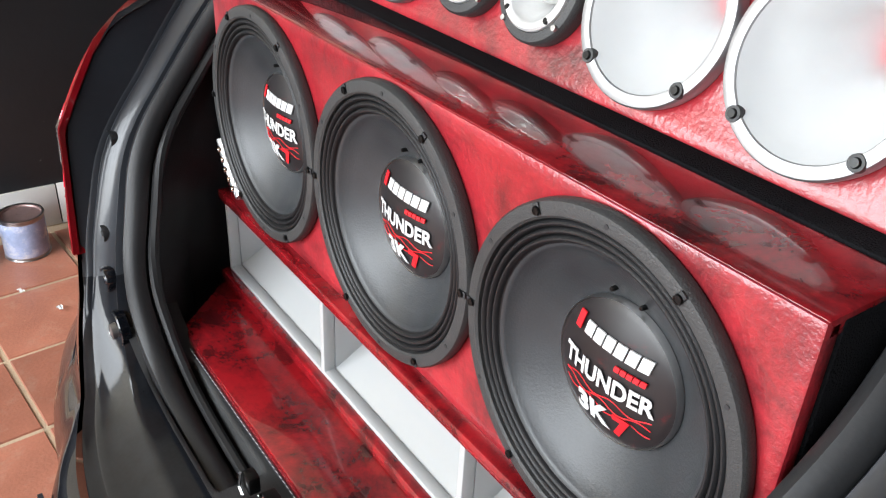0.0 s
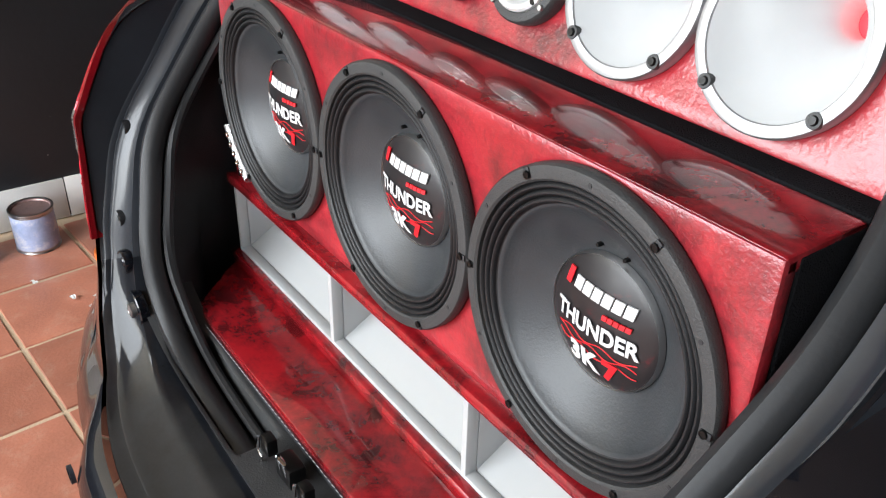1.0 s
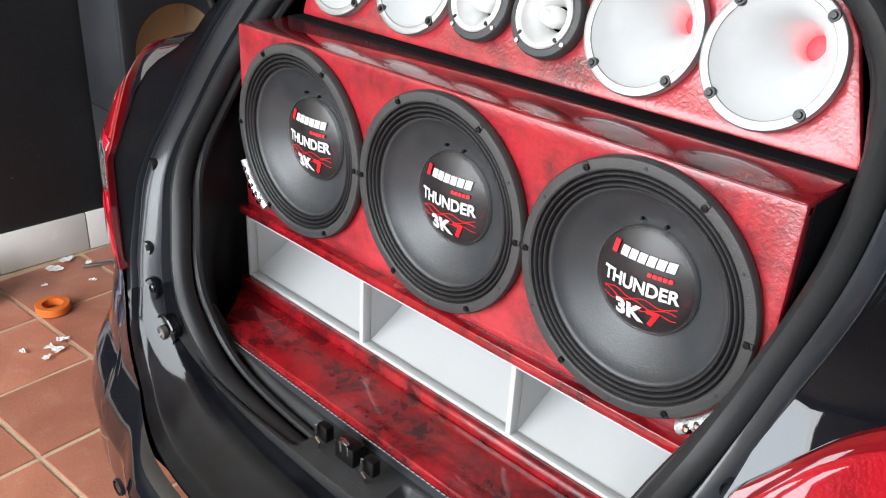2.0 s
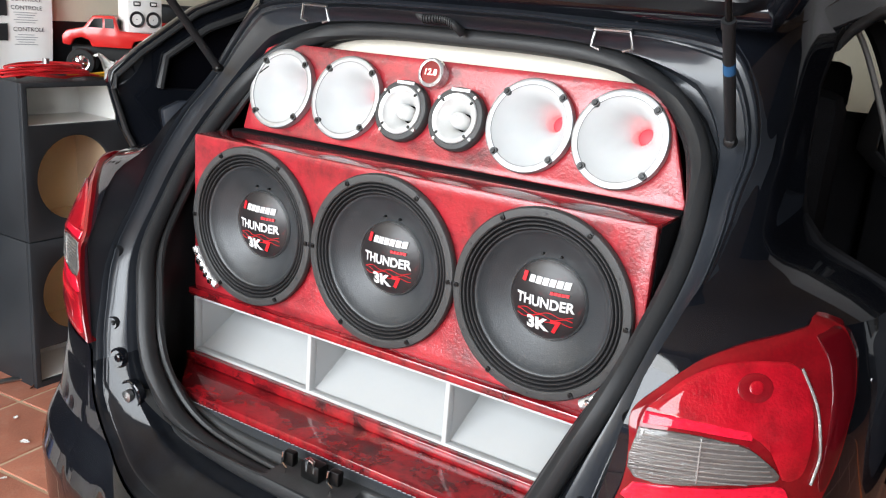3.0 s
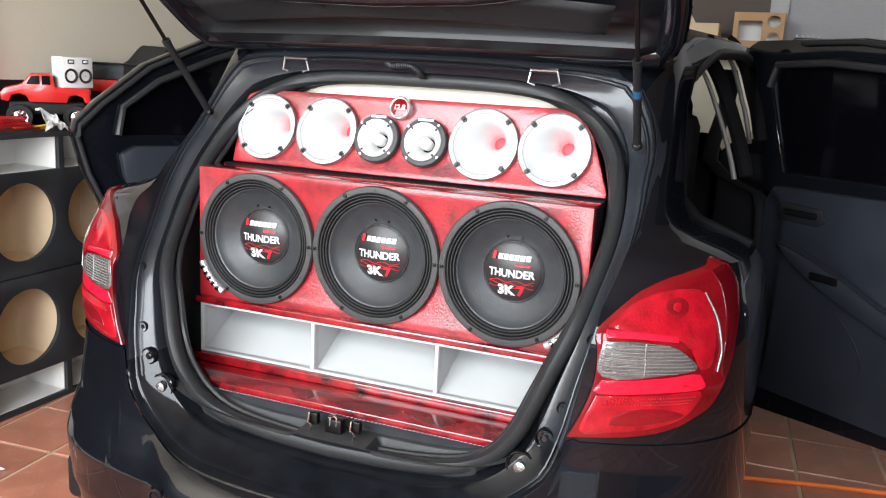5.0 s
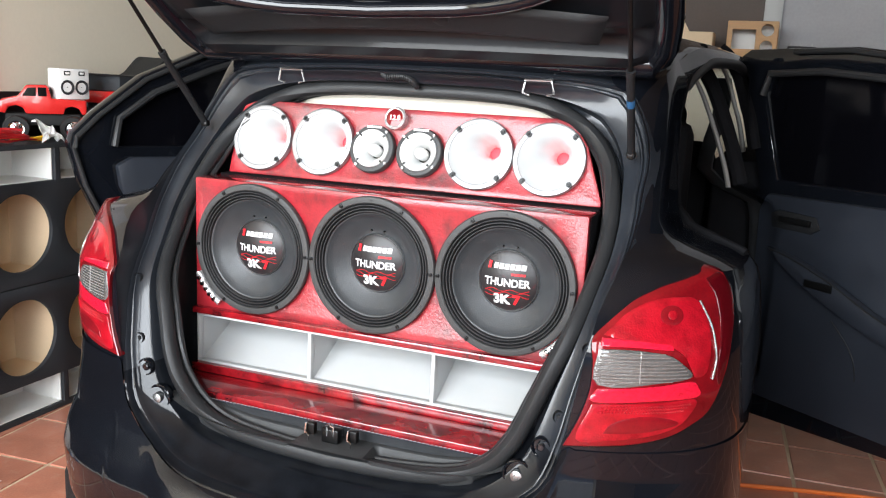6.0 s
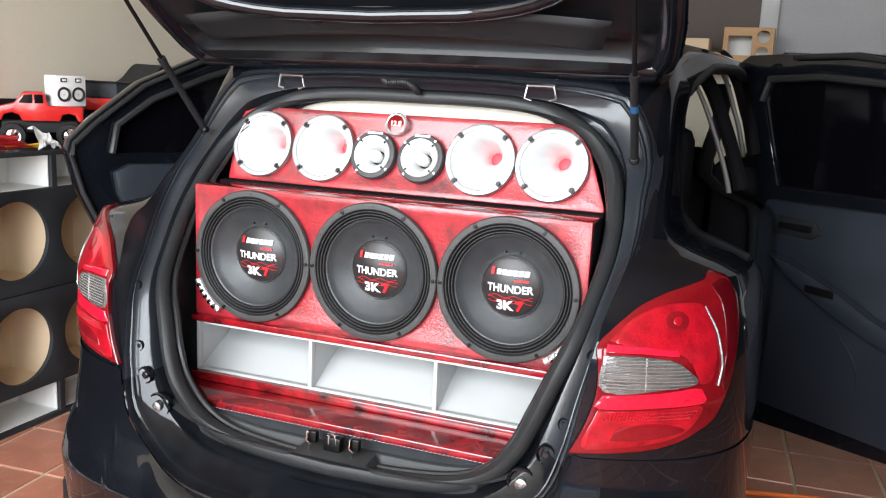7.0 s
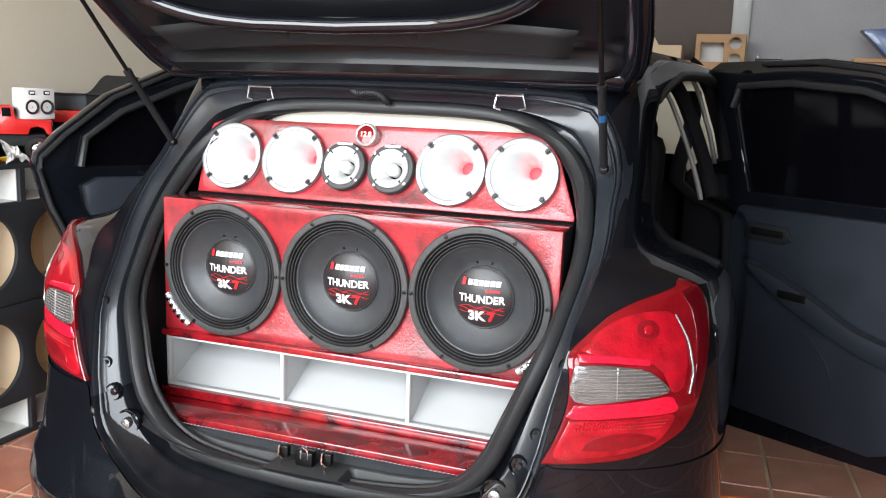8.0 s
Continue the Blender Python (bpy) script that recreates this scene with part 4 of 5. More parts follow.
part("lower_rail", box((-BW, -0.012, -0.326), (BW, 0.02, -0.3045), 0.004), REDGLOSS, sub_box, "red lacquer rail", at=UP)

shelf = thing("boot_shelf", "glossy red marbled shelf board in front of the speaker box", "shelf")
SH = [(-0.492, 0.03), (-0.478, -0.02), (-0.395, -0.108), (-0.36, -0.116), (0.36, -0.116), (0.40, -0.105), (0.478, -0.02), (0.492, 0.03)]
part("board", slab(SH, -0.345, -0.326, 0.003, plane="xy"), REDGLOSS, shelf, at=UP)
part("riser", slab([(x, y + 0.006) for x, y in SH], -0.43, -0.346, 0.0, plane="xy"), RISER, shelf, "black carpet riser", at=UP)
part("edge_trim", tube([(x, y - 0.001, -0.344) for x, y in SH[2:6]], 0.0012, 6), DOORTRIM, shelf, "frayed dark edge", at=UP)

bm = bmesh.new()
for k in range(74):
    x = -0.365 + 0.01 * k
    tube([(x, -0.1185, -0.3415), (x + 0.0065, -0.1185, -0.3405)], 0.0008, 5, bm=bm)
stitches = part("stitching", bm, INK_G, shelf, "white stitches along the carpet edge", at=UP)
tagged(stitches, "white stitches along the carpet edge", kind="stuff")

# horn panel leaning back above the box
LEAN_P = math.atan(0.30)
PN = Vector((0, -math.cos(LEAN_P), math.sin(LEAN_P)))


def on_panel(x, z, out=0.0):
    return Vector((x, 0.137 + 0.30 * (z - 0.19), z)) + PN * out


horn_panel = thing("horn_baffle", "red marbled lacquer baffle leaning back over the box", "baffle")
HP = [(-0.484, 0.168), (-0.484, 0.30), (-0.468, 0.338), (-0.43, 0.352), (0.36, 0.352), (0.405, 0.338), (0.438, 0.295), (0.484, 0.178), (0.484, 0.168)]
HORNS = ((-0.392, 0.2575), (-0.2195, 0.2585), (0.1895, 0.2585), (0.3575, 0.2585))
TWEETERS = ((-0.0795, 0.2505), (0.0435, 0.2505))
bm = slab(HP, 0.0, 0.016, 0.003, holes=[circle(x, z, 0.074) for x, z in HORNS] + [circle(x, z, 0.051) for x, z in TWEETERS])
for v in bm.verts:
    d = v.co.y
    v.co = on_panel(v.co.x, v.co.z, -0.012 - d)
part("panel", bm, REDBOX, horn_panel, at=UP)
part("backing", box((-0.46, 0.31, 0.17), (0.4, 0.4, 0.335), 0.01), CARPET, horn_panel, at=UP)

# ---------------------------------------------------------------- woofers


def letters(parent, mat, name, x0, z0, w, h, n, y, slant=0.12, gap=0.16):
    """A row of plain slanted blocks, as long and tall as the line of print."""
    bm = bmesh.new()
    step = w / n
    for i in range(n):
        a, b = x0 - w / 2 + step * i, x0 - w / 2 + step * (i + 1 - gap)
        shapes = [[(a, -h / 2), (b, -h / 2), (b, h / 2), (a, h / 2)]]
        for k, poly in enumerate(shapes):
            vs = [bm.verts.new((p[0] + slant * p[1], y - 0.0001 * k, z0 + p[1])) for p in poly]
            ws = [bm.verts.new((p[0] + slant * p[1], y + 0.0015, z0 + p[1])) for p in poly]
            bm.faces.new(vs)
            for j in range(4):
                bm.faces.new((vs[j], vs[(j + 1) % 4], ws[(j + 1) % 4], ws[j]))
    return part(name, bm, mat, parent, smooth=False)


def cap_y(r):
    """Dust cap's bulge, towards the viewer."""
    return 0.036 - 0.014 * (1 - (r / 0.066) ** 2)


def bulged(ob):
    for v in ob.data.vertices:
        r = math.hypot(v.co.x, v.co.z)
        v.co.y += cap_y(min(r, 0.066)) - 0.0022


def woofer():
    w = thing("woofer", "black twelve-inch woofer with ribbed surround, screwed into the red box", "woofer", (0, 0, Z0), "woofers in the boot")
    f = part("frame_ring", lathe([(0.139, 0.012), (0.157, 0.012), (0.159, 0.009), (0.159, 0.0), (0.157, -0.003), (0.152, -0.004), (0.1455, -0.004), (0.1432, -0.002), (0.1425, 0.012)], 96),
             BASKET, w, "matt black cast frame ring")
    ribs = [(0.1427, 0.003)]
    for k in range(3):
        r = 0.1415 - 0.0068 * k
        for j in range(8):
            a = math.pi * j / 7
            ribs.append((r - 0.0030 * (1 - math.cos(a)), 0.004 + 0.0012 * k - 0.0052 * math.sin(a)))
    ribs.append((0.1195, 0.0085))
    part("surround", lathe(ribs, 96), SURROUND, w, "ribbed black surround")
    cone = part("cone", lathe([(0.1205, 0.0072), (0.1185, 0.0078), (0.1165, 0.0102), (0.112, 0.0155), (0.104, 0.0215), (0.09, 0.0305), (0.08, 0.0365), (0.07, 0.042), (0.066, 0.044), (0.058, 0.05)], 96), CONE, w, "black pressed paper cone")
    cap = part("dust_cap", lathe([(0.0675, 0.044), (0.0672, 0.037), (0.066, 0.036)] + [(r, cap_y(r)) for r in (0.06, 0.05, 0.04, 0.03, 0.02, 0.01, 0.0)], 64), CAP, w, "glossy black dust cap")
    part("cap_ring", lathe([(0.0662, 0.0365), (0.0672, 0.0345), (0.0684, 0.0365), (0.0688, 0.042)], 64), STEEL, cap)
    for mat, nm, x, z, ww, h, n in ((INK_W, "print_bar", 0.006, 0.034, 0.074, 0.012, 6), (INK_R, "print_bar", -0.040, 0.035, 0.009, 0.016, 1),
                                    (INK_R, "small_print_bar", 0.026, 0.018, 0.032, 0.005, 5)):
        bulged(letters(cap, mat, nm, x, z, ww, h, n, -0.001))
    for mat, nm, body, x, z, size, wide in ((INK_W, "print", "THUNDER", 0.0, -0.002, 0.0235, 0.93), (INK_W, "print", "3K", -0.011, -0.040, 0.029, 1.1), (INK_R, "print", "7", 0.0225, -0.040, 0.029, 1.1)):
        tm = text_mesh(body, size, 0.0004, bold=0.0007 if len(body) > 3 else 0.0014)
        for v in tm.verts:
            v.co.x, v.co.z = v.co.x * wide + x, v.co.z + z
        bulged(part(nm, tm, mat, cap, smooth=False))
    for k in range(3):
        zz = -0.019 - 0.006 * k
        wire = tube([(x, cap_y(math.hypot(x, zz)) - 0.0006, zz + 0.0025 * math.sin(150 * x + 2 * k)) for x in [-0.05 + 0.005 * i for i in range(21)]], 0.0006, 5)
        part("red_lightning", wire, INK_R, cap)
    for k in range(6):
        a = math.radians(60 * k)
        c, s = math.cos(a), math.sin(a)
        slot = box((-0.005, -0.0052, -0.0036), (0.006, -0.0035, 0.0036), 0.0012)
        bmesh.ops.transform(slot, matrix=Matrix.Translation((0.1515 * c, 0, 0.1515 * s)) @ Matrix.Rotation(-a, 4, "Y"), verts=slot.verts)
        part("slot", slot, INK_K, f)
        part("bolt", lathe([(0.0, -0.0068), (0.0022, -0.0068), (0.0024, -0.0072), (0.0038, -0.007), (0.0042, -0.005)], 14, at=(0.1505 * c, 0, 0.1505 * s)), SCREW, f)
        a2 = a + math.radians(30)
        part("hole", lathe([(0, -0.0043), (0.0022, -0.0045), (0.0022, -0.003)], 10, at=(0.1505 * math.cos(a2), 0, 0.1505 * math.sin(a2))), INK_K, f)
    for x in (-0.0165, 0.0165):
        part("terminal", lathe([(0.0, 0.031), (0.0018, 0.0315), (0.0024, 0.033), (0.0024, 0.044)], 12, at=(x, 0, 0.076)), SCREW, cone)
    return w


first = woofer()
first.location.x = S3[0]
for x in S3[1:]:
    copy_thing(first, pose(x, 0, Z0))


def horn():
    h = thing("horn", "round aluminium horn with a white bowl on the red panel", "horn speaker", (0, 0, 0), "horns on the panel")
    rim_ = part("rim", lathe([(0.083, 0.012), (0.084, 0.006), (0.084, -0.001), (0.0825, -0.0035), (0.077, -0.005), (0.0725, -0.004), (0.071, 0.0)], 72), ALU, h, "brushed aluminium rim")
    bowl = [(0.0715, -0.002), (0.069, 0.001), (0.064, 0.008), (0.056, 0.02), (0.046, 0.036), (0.036, 0.056), (0.027, 0.08), (0.02, 0.1), (0.017, 0.115), (0.0165, 0.135), (0.0, 0.137)]
    def skew(bm):
        for v in bm.verts:
            v.co.z += 0.030 * smooth_step(v.co.y / 0.1)
        return bm
    part("bowl", skew(lathe(bowl, 72)), HORNWHITE, h, "satin aluminium horn bowl")
    part("led", skew(lathe([(0.0163, 0.1335), (0.012, 0.1325), (0.0, 0.1325)], 24)), LED, h, "red glowing diode in the throat")
    for k in range(4):
        a = math.radians(45 + 90 * k)
        c, s = math.cos(a), math.sin(a)
        lug = part("lug", lathe([(0.0, -0.0062), (0.0068, -0.006), (0.0075, -0.002), (0.0075, 0.004)], 16, at=(0.0765 * c, 0, 0.0765 * s)), BASKET, h)
        part("screw", lathe([(0.0, -0.0085), (0.0035, -0.0085), (0.0045, -0.006)], 12, at=(0.0765 * c, 0, 0.0765 * s)), SCREW, lug)
    return h


def tweeter():
    t = thing("tweeter", "silver bullet tweeter with a black ring on the red panel", "tweeter", (0, 0, 0), "tweeters on the panel")
    ring_ = part("mount_ring", lathe([(0.058, 0.012), (0.059, 0.004), (0.0585, -0.004), (0.056, -0.007), (0.048, -0.008), (0.046, -0.006)], 64), BASKET, t, "black mounting ring")
    part("flange", lathe([(0.047, -0.004), (0.0465, -0.0105), (0.044, -0.0125), (0.04, -0.012), (0.037, -0.0095)], 64), SATIN, t, "polished aluminium flange")
    part("bowl", lathe([(0.0375, -0.01), (0.033, -0.003), (0.026, 0.008), (0.02, 0.02), (0.017, 0.032)], 64), SATIN, t, "polished aluminium bowl")
    part("bullet", lathe([(0.0, -0.012), (0.004, -0.0115), (0.009, -0.008), (0.0125, -0.002), (0.0145, 0.006), (0.015, 0.016), (0.0135, 0.034)], 40), SATIN, t, "polished bullet")
    letters(ring_, INK_W, "print_bar", 0, 0.0525, 0.04, 0.006, 7, -0.0085, 0.0)
    for k in range(4):
        a = math.radians(45 + 90 * k)
        part("screw", lathe([(0, -0.0125), (0.003, -0.0125), (0.004, -0.0105)], 12, at=(0.0425 * math.cos(a), 0, 0.0425 * math.sin(a))), SCREW, ring_)
        part("bolt", lathe([(0, -0.0105), (0.003, -0.0105), (0.0035, -0.007)], 12, at=(0.0535 * math.cos(a + 0.1), 0, 0.0535 * math.sin(a + 0.1))), STEEL, ring_)
    return t


def panel_pose(x, z, out=0.0):
    p = on_panel(x, z, out)
    return Matrix.Translation((p.x, p.y, p.z + Z0)) @ Matrix.Rotation(-LEAN_P, 4, "X")


h0 = horn()
h0.matrix_basis = panel_pose(*HORNS[0])
for x, z in HORNS[1:]:
    copy_thing(h0, panel_pose(x, z))
t0 = tweeter()
t0.matrix_basis = panel_pose(*TWEETERS[0])
copy_thing(t0, panel_pose(*TWEETERS[1]))
vm = thing("voltmeter", "round clear voltmeter with red digits on the panel", "voltmeter")
vm.matrix_basis = panel_pose(-0.029, 0.3245)
part("housing", lathe([(0.027, 0.012), (0.0285, 0.0), (0.0275, -0.01), (0.024, -0.013), (0.021, -0.0115)], 40), CLEARPLAST, vm, "clear ribbed ring")
part("face", lathe([(0.022, -0.009), (0.0, -0.0095)], 40), REDLENS, vm, "red tinted face")
dg = text_mesh("12.8", 0.017)
for v in dg.verts:
    v.co.y -= 0.011
part("digits", dg, material("lit_digits", (1.0, 0.55, 0.5), emit=1.5, bump=0), vm, "lit digits", smooth=False)


def side_lamp(cx, a0, a1):
    """A clear strip bent round the woofer's rim, with five small bulbs in it."""
    m = thing("clear_marker_lamp", "clear plastic strip of small bulbs beside the woofer", "marker lamp", (cx, BF, Z0))
    arc = [(0.172 * math.cos(a0 + (a1 - a0) * k / 12), -0.006, 0.172 * math.sin(a0 + (a1 - a0) * k / 12)) for k in range(13)]
    part("lens", tube(arc, 0.0125, 12, flat=0.8), CLEARPLAST, m)
    for k in range(5):
        x, _, z = arc[2 + 2 * k]
        part("bulb", lathe([(0.0, -0.0215), (0.004, -0.0205), (0.0065, -0.017), (0.007, -0.012)], 16, at=(x, 0, z)), CHROME, m, "small clear bulb")
    return m


side_lamp(S3[0], radians(205), radians(237))
side_lamp(S3[2], radians(303), radians(335))

# ---------------------------------------------------------------- along the west wall


def cabinet(z0, flip):
    c = thing("speaker_cabinet", "empty black speaker cabinet with raw round cut-outs", "speaker cabinet", group="stacked speaker cabinets")
    x0, x1, y0, y1, h = XW + 0.02, -1.665, 0.365, 1.09, 0.514
    zs_ = (lambda z: z0 + (h - z if flip else z))

    def rect(a, b, c_, d):
        return [(a, zs_(c_)), (b, zs_(c_)), (b, zs_(d)), (a, zs_(d))]
    holes = [circle(y, zs_(0.195), 0.142) for y in (0.548, 0.893)]
    holes += [rect(0.385, 0.715, 0.375, 0.494), rect(0.74, 1.07, 0.375, 0.494)]
    part("front", slab([(y0, z0), (y1, z0), (y1, z0 + h - 0.003), (y0, z0 + h - 0.003)], x1 - 0.018, x1, 0.003, holes=holes, plane="yz"), CABBLACK, c)
    part("side", box((x0, y0, z0), (x1 - 0.018, y0 + 0.018, z0 + h - 0.003), 0.002), CABBLACK, c)
    part("side", box((x0, y1 - 0.018, z0), (x1 - 0.018, y1, z0 + h - 0.003), 0.002), CABBLACK, c)
    part("top", box((x0, y0 + 0.018, z0 + h - 0.021), (x1 - 0.018, y1 - 0.018, z0 + h - 0.003)), CABBLACK, c)
    part("bottom", box((x0, y0 + 0.018, z0), (x1 - 0.018, y1 - 0.018, z0 + 0.018)), CABBLACK, c)
    part("back", box((x0, y0 + 0.018, z0 + 0.018), (x0 + 0.015, y1 - 0.018, z0 + h - 0.021)), MDF, c, "raw fibreboard inside")
    za, zb = sorted((zs_(0.36), zs_(0.03)))
    lin = box((x0 + 0.015, y0 + 0.018, za), (x1 - 0.018, y0 + 0.03, zb))
    box((x0 + 0.015, y1 - 0.03, za), (x1 - 0.018, y1 - 0.018, zb), bm=lin)
    box((x0 + 0.015, 0.717, za), (x1 - 0.018, 0.729, zb), bm=lin)
    za2, zb2 = sorted((zs_(0.36), zs_(0.372)))
    box((x0 + 0.015, y0 + 0.018, za2), (x1 - 0.018, y1 - 0.018, zb2), bm=lin)
    za3, zb3 = sorted((zs_(0.022), zs_(0.03)))
    box((x0 + 0.015, y0 + 0.018, za3), (x1 - 0.018, y1 - 0.018, zb3), bm=lin)
    part("lining", lin, MDF, c, "raw fibreboard inside")
    for a, b in ((0.384, 0.716), (0.739, 1.071)):
        q0, q1 = sorted((zs_(0.374), zs_(0.495)))
        bm = box((x1 - 0.22, a, q0), (x1 - 0.018, a + 0.003, q1))
        box((x1 - 0.22, b - 0.003, q0), (x1 - 0.018, b, q1), bm=bm)
        box((x1 - 0.22, a + 0.003, q0), (x1 - 0.018, b - 0.003, q0 + 0.003), bm=bm)
        box((x1 - 0.22, a + 0.003, q1 - 0.003), (x1 - 0.018, b - 0.003, q1), bm=bm)
        box((x1 - 0.22, a + 0.003, q0 + 0.003), (x1 - 0.215, b - 0.003, q1 - 0.003), bm=bm)
        part("port", bm, WHITEBOARD, c, "white lined port")
    return c


cabinet(0.0, True)
cabinet(0.514, False)
CT = 1.028 - 0.003


def on_west(name, label, category, at):
    return thing(name, label, category, at)


poster = on_west("paper_poster", "white printed paper poster curling off the wall", "poster", (XW, 0.0, 1.035))


def curl(y):
    """How far the sheet stands off the wall."""
    return 0.012 + 0.03 * smooth_step((y - 0.45) / 0.19) + 0.008 * math.sin(7 * y)


part("sheet", sheet(lambda u, v: Vector((curl(-0.06 + 0.7 * u) + 0.006 * math.sin(5 * v), -0.06 + 0.7 * u + 0.02 * v * (u - 0.5), 0.55 * v)), 40, 16, 0.0015), PAPER, poster)


def on_sheet(bm, y, z):
    """Lay flat print on the sheet."""
    for v in bm.verts:
        yy_, zz_ = y + v.co.x, z + v.co.z
        v.co = Vector((curl(yy_) + 0.006 * math.sin(5 * zz_ / 0.55) + 0.004, yy_, zz_))
    return bm


for word, y, z, size in (("CONTROLE", 0.555, 0.232, 0.019), ("CONTROLE", 0.555, 0.205, 0.019), ("CONTROLE", 0.56, 0.135, 0.019), ("CONTROL", 0.36, 0.195, 0.019), ("DE TRAVA", 0.36, 0.125, 0.019)):
    part("print", on_sheet(text_mesh(word, size, 0.0), y, z), INK_K, poster, smooth=False)


def bar(w, hh, n=6):
    return sheet(lambda u, v: Vector(((u - 0.5) * w, 0, (v - 0.5) * hh)), n, 2)


for y, z in ((0.455, 0.205), (0.455, 0.125), (0.43, 0.29)):
    for dy in (-0.02, 0.02):
        part("picture", on_sheet(bar(0.034, 0.055), y + dy, z), INK_K, poster)
for k in range(10):
    part("line_of_print", on_sheet(bar(0.075 - 0.012 * (k % 3), 0.0022), 0.55, (0.19 - 0.008 * k) if k < 5 else (0.118 - 0.008 * (k - 5))), INK_G, poster)
part("picture", on_sheet(bar(0.13, 0.02), 0.44, 0.30), material("brown_picture", (0.12, 0.06, 0.03), 0.6), poster)

coil = on_west("cable_coil", "tangled coil of red cable on the cabinet", "cable", (-1.70, 0.47, CT + 0.006))
rnd = random.Random(4)
for k in range(12):
    rx, ry, ph = 0.03 + 0.014 * rnd.random(), 0.09 + 0.07 * rnd.random(), rnd.random() * 6
    part("loop", tube([(rx * math.cos(a) + 0.006 * math.sin(3 * a + ph), ry * math.sin(a) + 0.012 * math.cos(2 * a + ph), 0.004 + 0.012 * abs(math.sin(a + ph)) + 0.003 * k)
                       for a in [2 * math.pi * i / 40 for i in range(40)]], 0.0032, 8, True), WIRERED, coil)
jack = on_west("metal_connector", "small steel connector lying on the cable coil", "connector", (-1.69, 0.47, CT + 0.05))
part("body", lathe([(0, 0.022), (0.010, 0.022), (0.0105, 0.0), (0.013, -0.002), (0.013, -0.012), (0.006, -0.014), (0.006, -0.024), (0, -0.024)], 20, axis="z"), STEEL, jack)
yel = on_west("yellow_cable", "bundle of yellow and red cable on the cabinet", "cable", (-1.695, 0.63, CT + 0.008))
for k in range(4):
    part("strand", tube([(0.01 * math.sin(5 * t + k), -0.09 + 0.17 * t, 0.004 + 0.004 * k + 0.006 * math.sin(4 * t + k)) for t in [i / 14 for i in range(15)]], 0.0042, 8), WIREYEL if k else WIRERED, yel)
foil = on_west("crumpled_paper", "crumpled white paper standing on the cabinet", "paper", (-1.69, 0.73, CT))
bm = sheet(lambda u, v: Vector((0.02 * math.sin(9 * u + 4 * v), -0.05 + 0.1 * u - 0.03 * v, 0.02 * abs(math.sin(7 * u)) + 0.09 * v * (1 - 0.75 * u) + 0.012 * math.sin(11 * v))), 10, 8)
part("sheet", bm, PAPER, foil, smooth=False)

# toy pickup, nose along local +x
truck = on_west("toy_pickup_truck", "red toy pickup truck on tall chrome wheels", "toy truck", (-1.80, 0.80, CT))
truck.rotation_euler = (0, 0, math.atan2(-0.72, -0.70))
SIDE_T = [(-0.15, 0.10), (-0.15, 0.155), (-0.03, 0.158), (-0.02, 0.2), (-0.01, 0.208), (0.055, 0.206), (0.085, 0.165), (0.14, 0.152), (0.155, 0.135), (0.155, 0.105), (0.128, 0.1), (0.118, 0.124), (0.092, 0.13), (0.068, 0.122), (0.06, 0.1), (-0.07, 0.1), (-0.078, 0.124), (-0.1, 0.13), (-0.124, 0.122), (-0.132, 0.1)]
tb = part("body", slab(SIDE_T, -0.066, 0.066, 0.006), TOYRED, truck)
for y in (-0.0672, 0.0672):
    for poly in ([(-0.014, 0.166), (-0.012, 0.198), (0.016, 0.198), (0.016, 0.166)], [(0.023, 0.166), (0.023, 0.198), (0.05, 0.196), (0.07, 0.166)]):
        part("side_window", slab(poly, y - 0.001, y + 0.001), GLASS, tb)
part("rear_window", box((-0.0285, -0.05, 0.166), (-0.0235, 0.05, 0.198), 0.001), GLASS, tb)
part("tailgate", box((-0.153, -0.055, 0.112), (-0.149, 0.055, 0.15), 0.002), TOYRED, tb)
for y in (-0.056, 0.056):
    part("lamp", box((-0.1545, y - 0.006, 0.118), (-0.151, y + 0.006, 0.148), 0.001), GLASS, tb)
part("rear_bumper", box((-0.165, -0.065, 0.092), (-0.15, 0.065, 0.106), 0.003), CHROME, truck)
part("chassis", box((-0.13, -0.035, 0.055), (0.13, 0.035, 0.1), 0.008), TYRE, truck)
for x in (-0.1, 0.093):
    for y in (-0.072, 0.072):
        sgy = 1 if y > 0 else -1
        wh = part("wheel", lathe([(0.026, -0.02), (0.043, -0.021), (0.0465, -0.014), (0.047, 0.0), (0.0465, 0.014), (0.043, 0.021), (0.026, 0.02)], 28, at=(x, y, 0.047)), TYRE, truck)
        part("rim", lathe([(0.0, 0.018 * sgy), (0.006, 0.018 * sgy), (0.009, 0.012 * sgy), (0.02, 0.009 * sgy), (0.025, 0.02 * sgy), (0.028, 0.021 * sgy)], 28, at=(x, y, 0.047)), CHROME, wh)
        for k in range(6):
            a = math.radians(60 * k)
            sp = box((0.006, -0.003, -0.003), (0.026, 0.003, 0.003))
            bmesh.ops.transform(sp, matrix=Matrix.Translation((x, y + 0.016 * sgy, 0.047)) @ Matrix.Rotation(a, 4, "Y"), verts=sp.verts)
            part("spoke", sp, CHROME, wh)
mini = on_west("mini_speaker", "small white twin speaker box standing on the toy truck", "mini speaker", (-1.745, 0.875, CT + 0.156))
mini.rotation_euler = (0, 0, math.radians(-10))
part("case", box((-0.035, -0.065, 0), (0.035, 0.065, 0.115), 0.004), PAPER, mini)
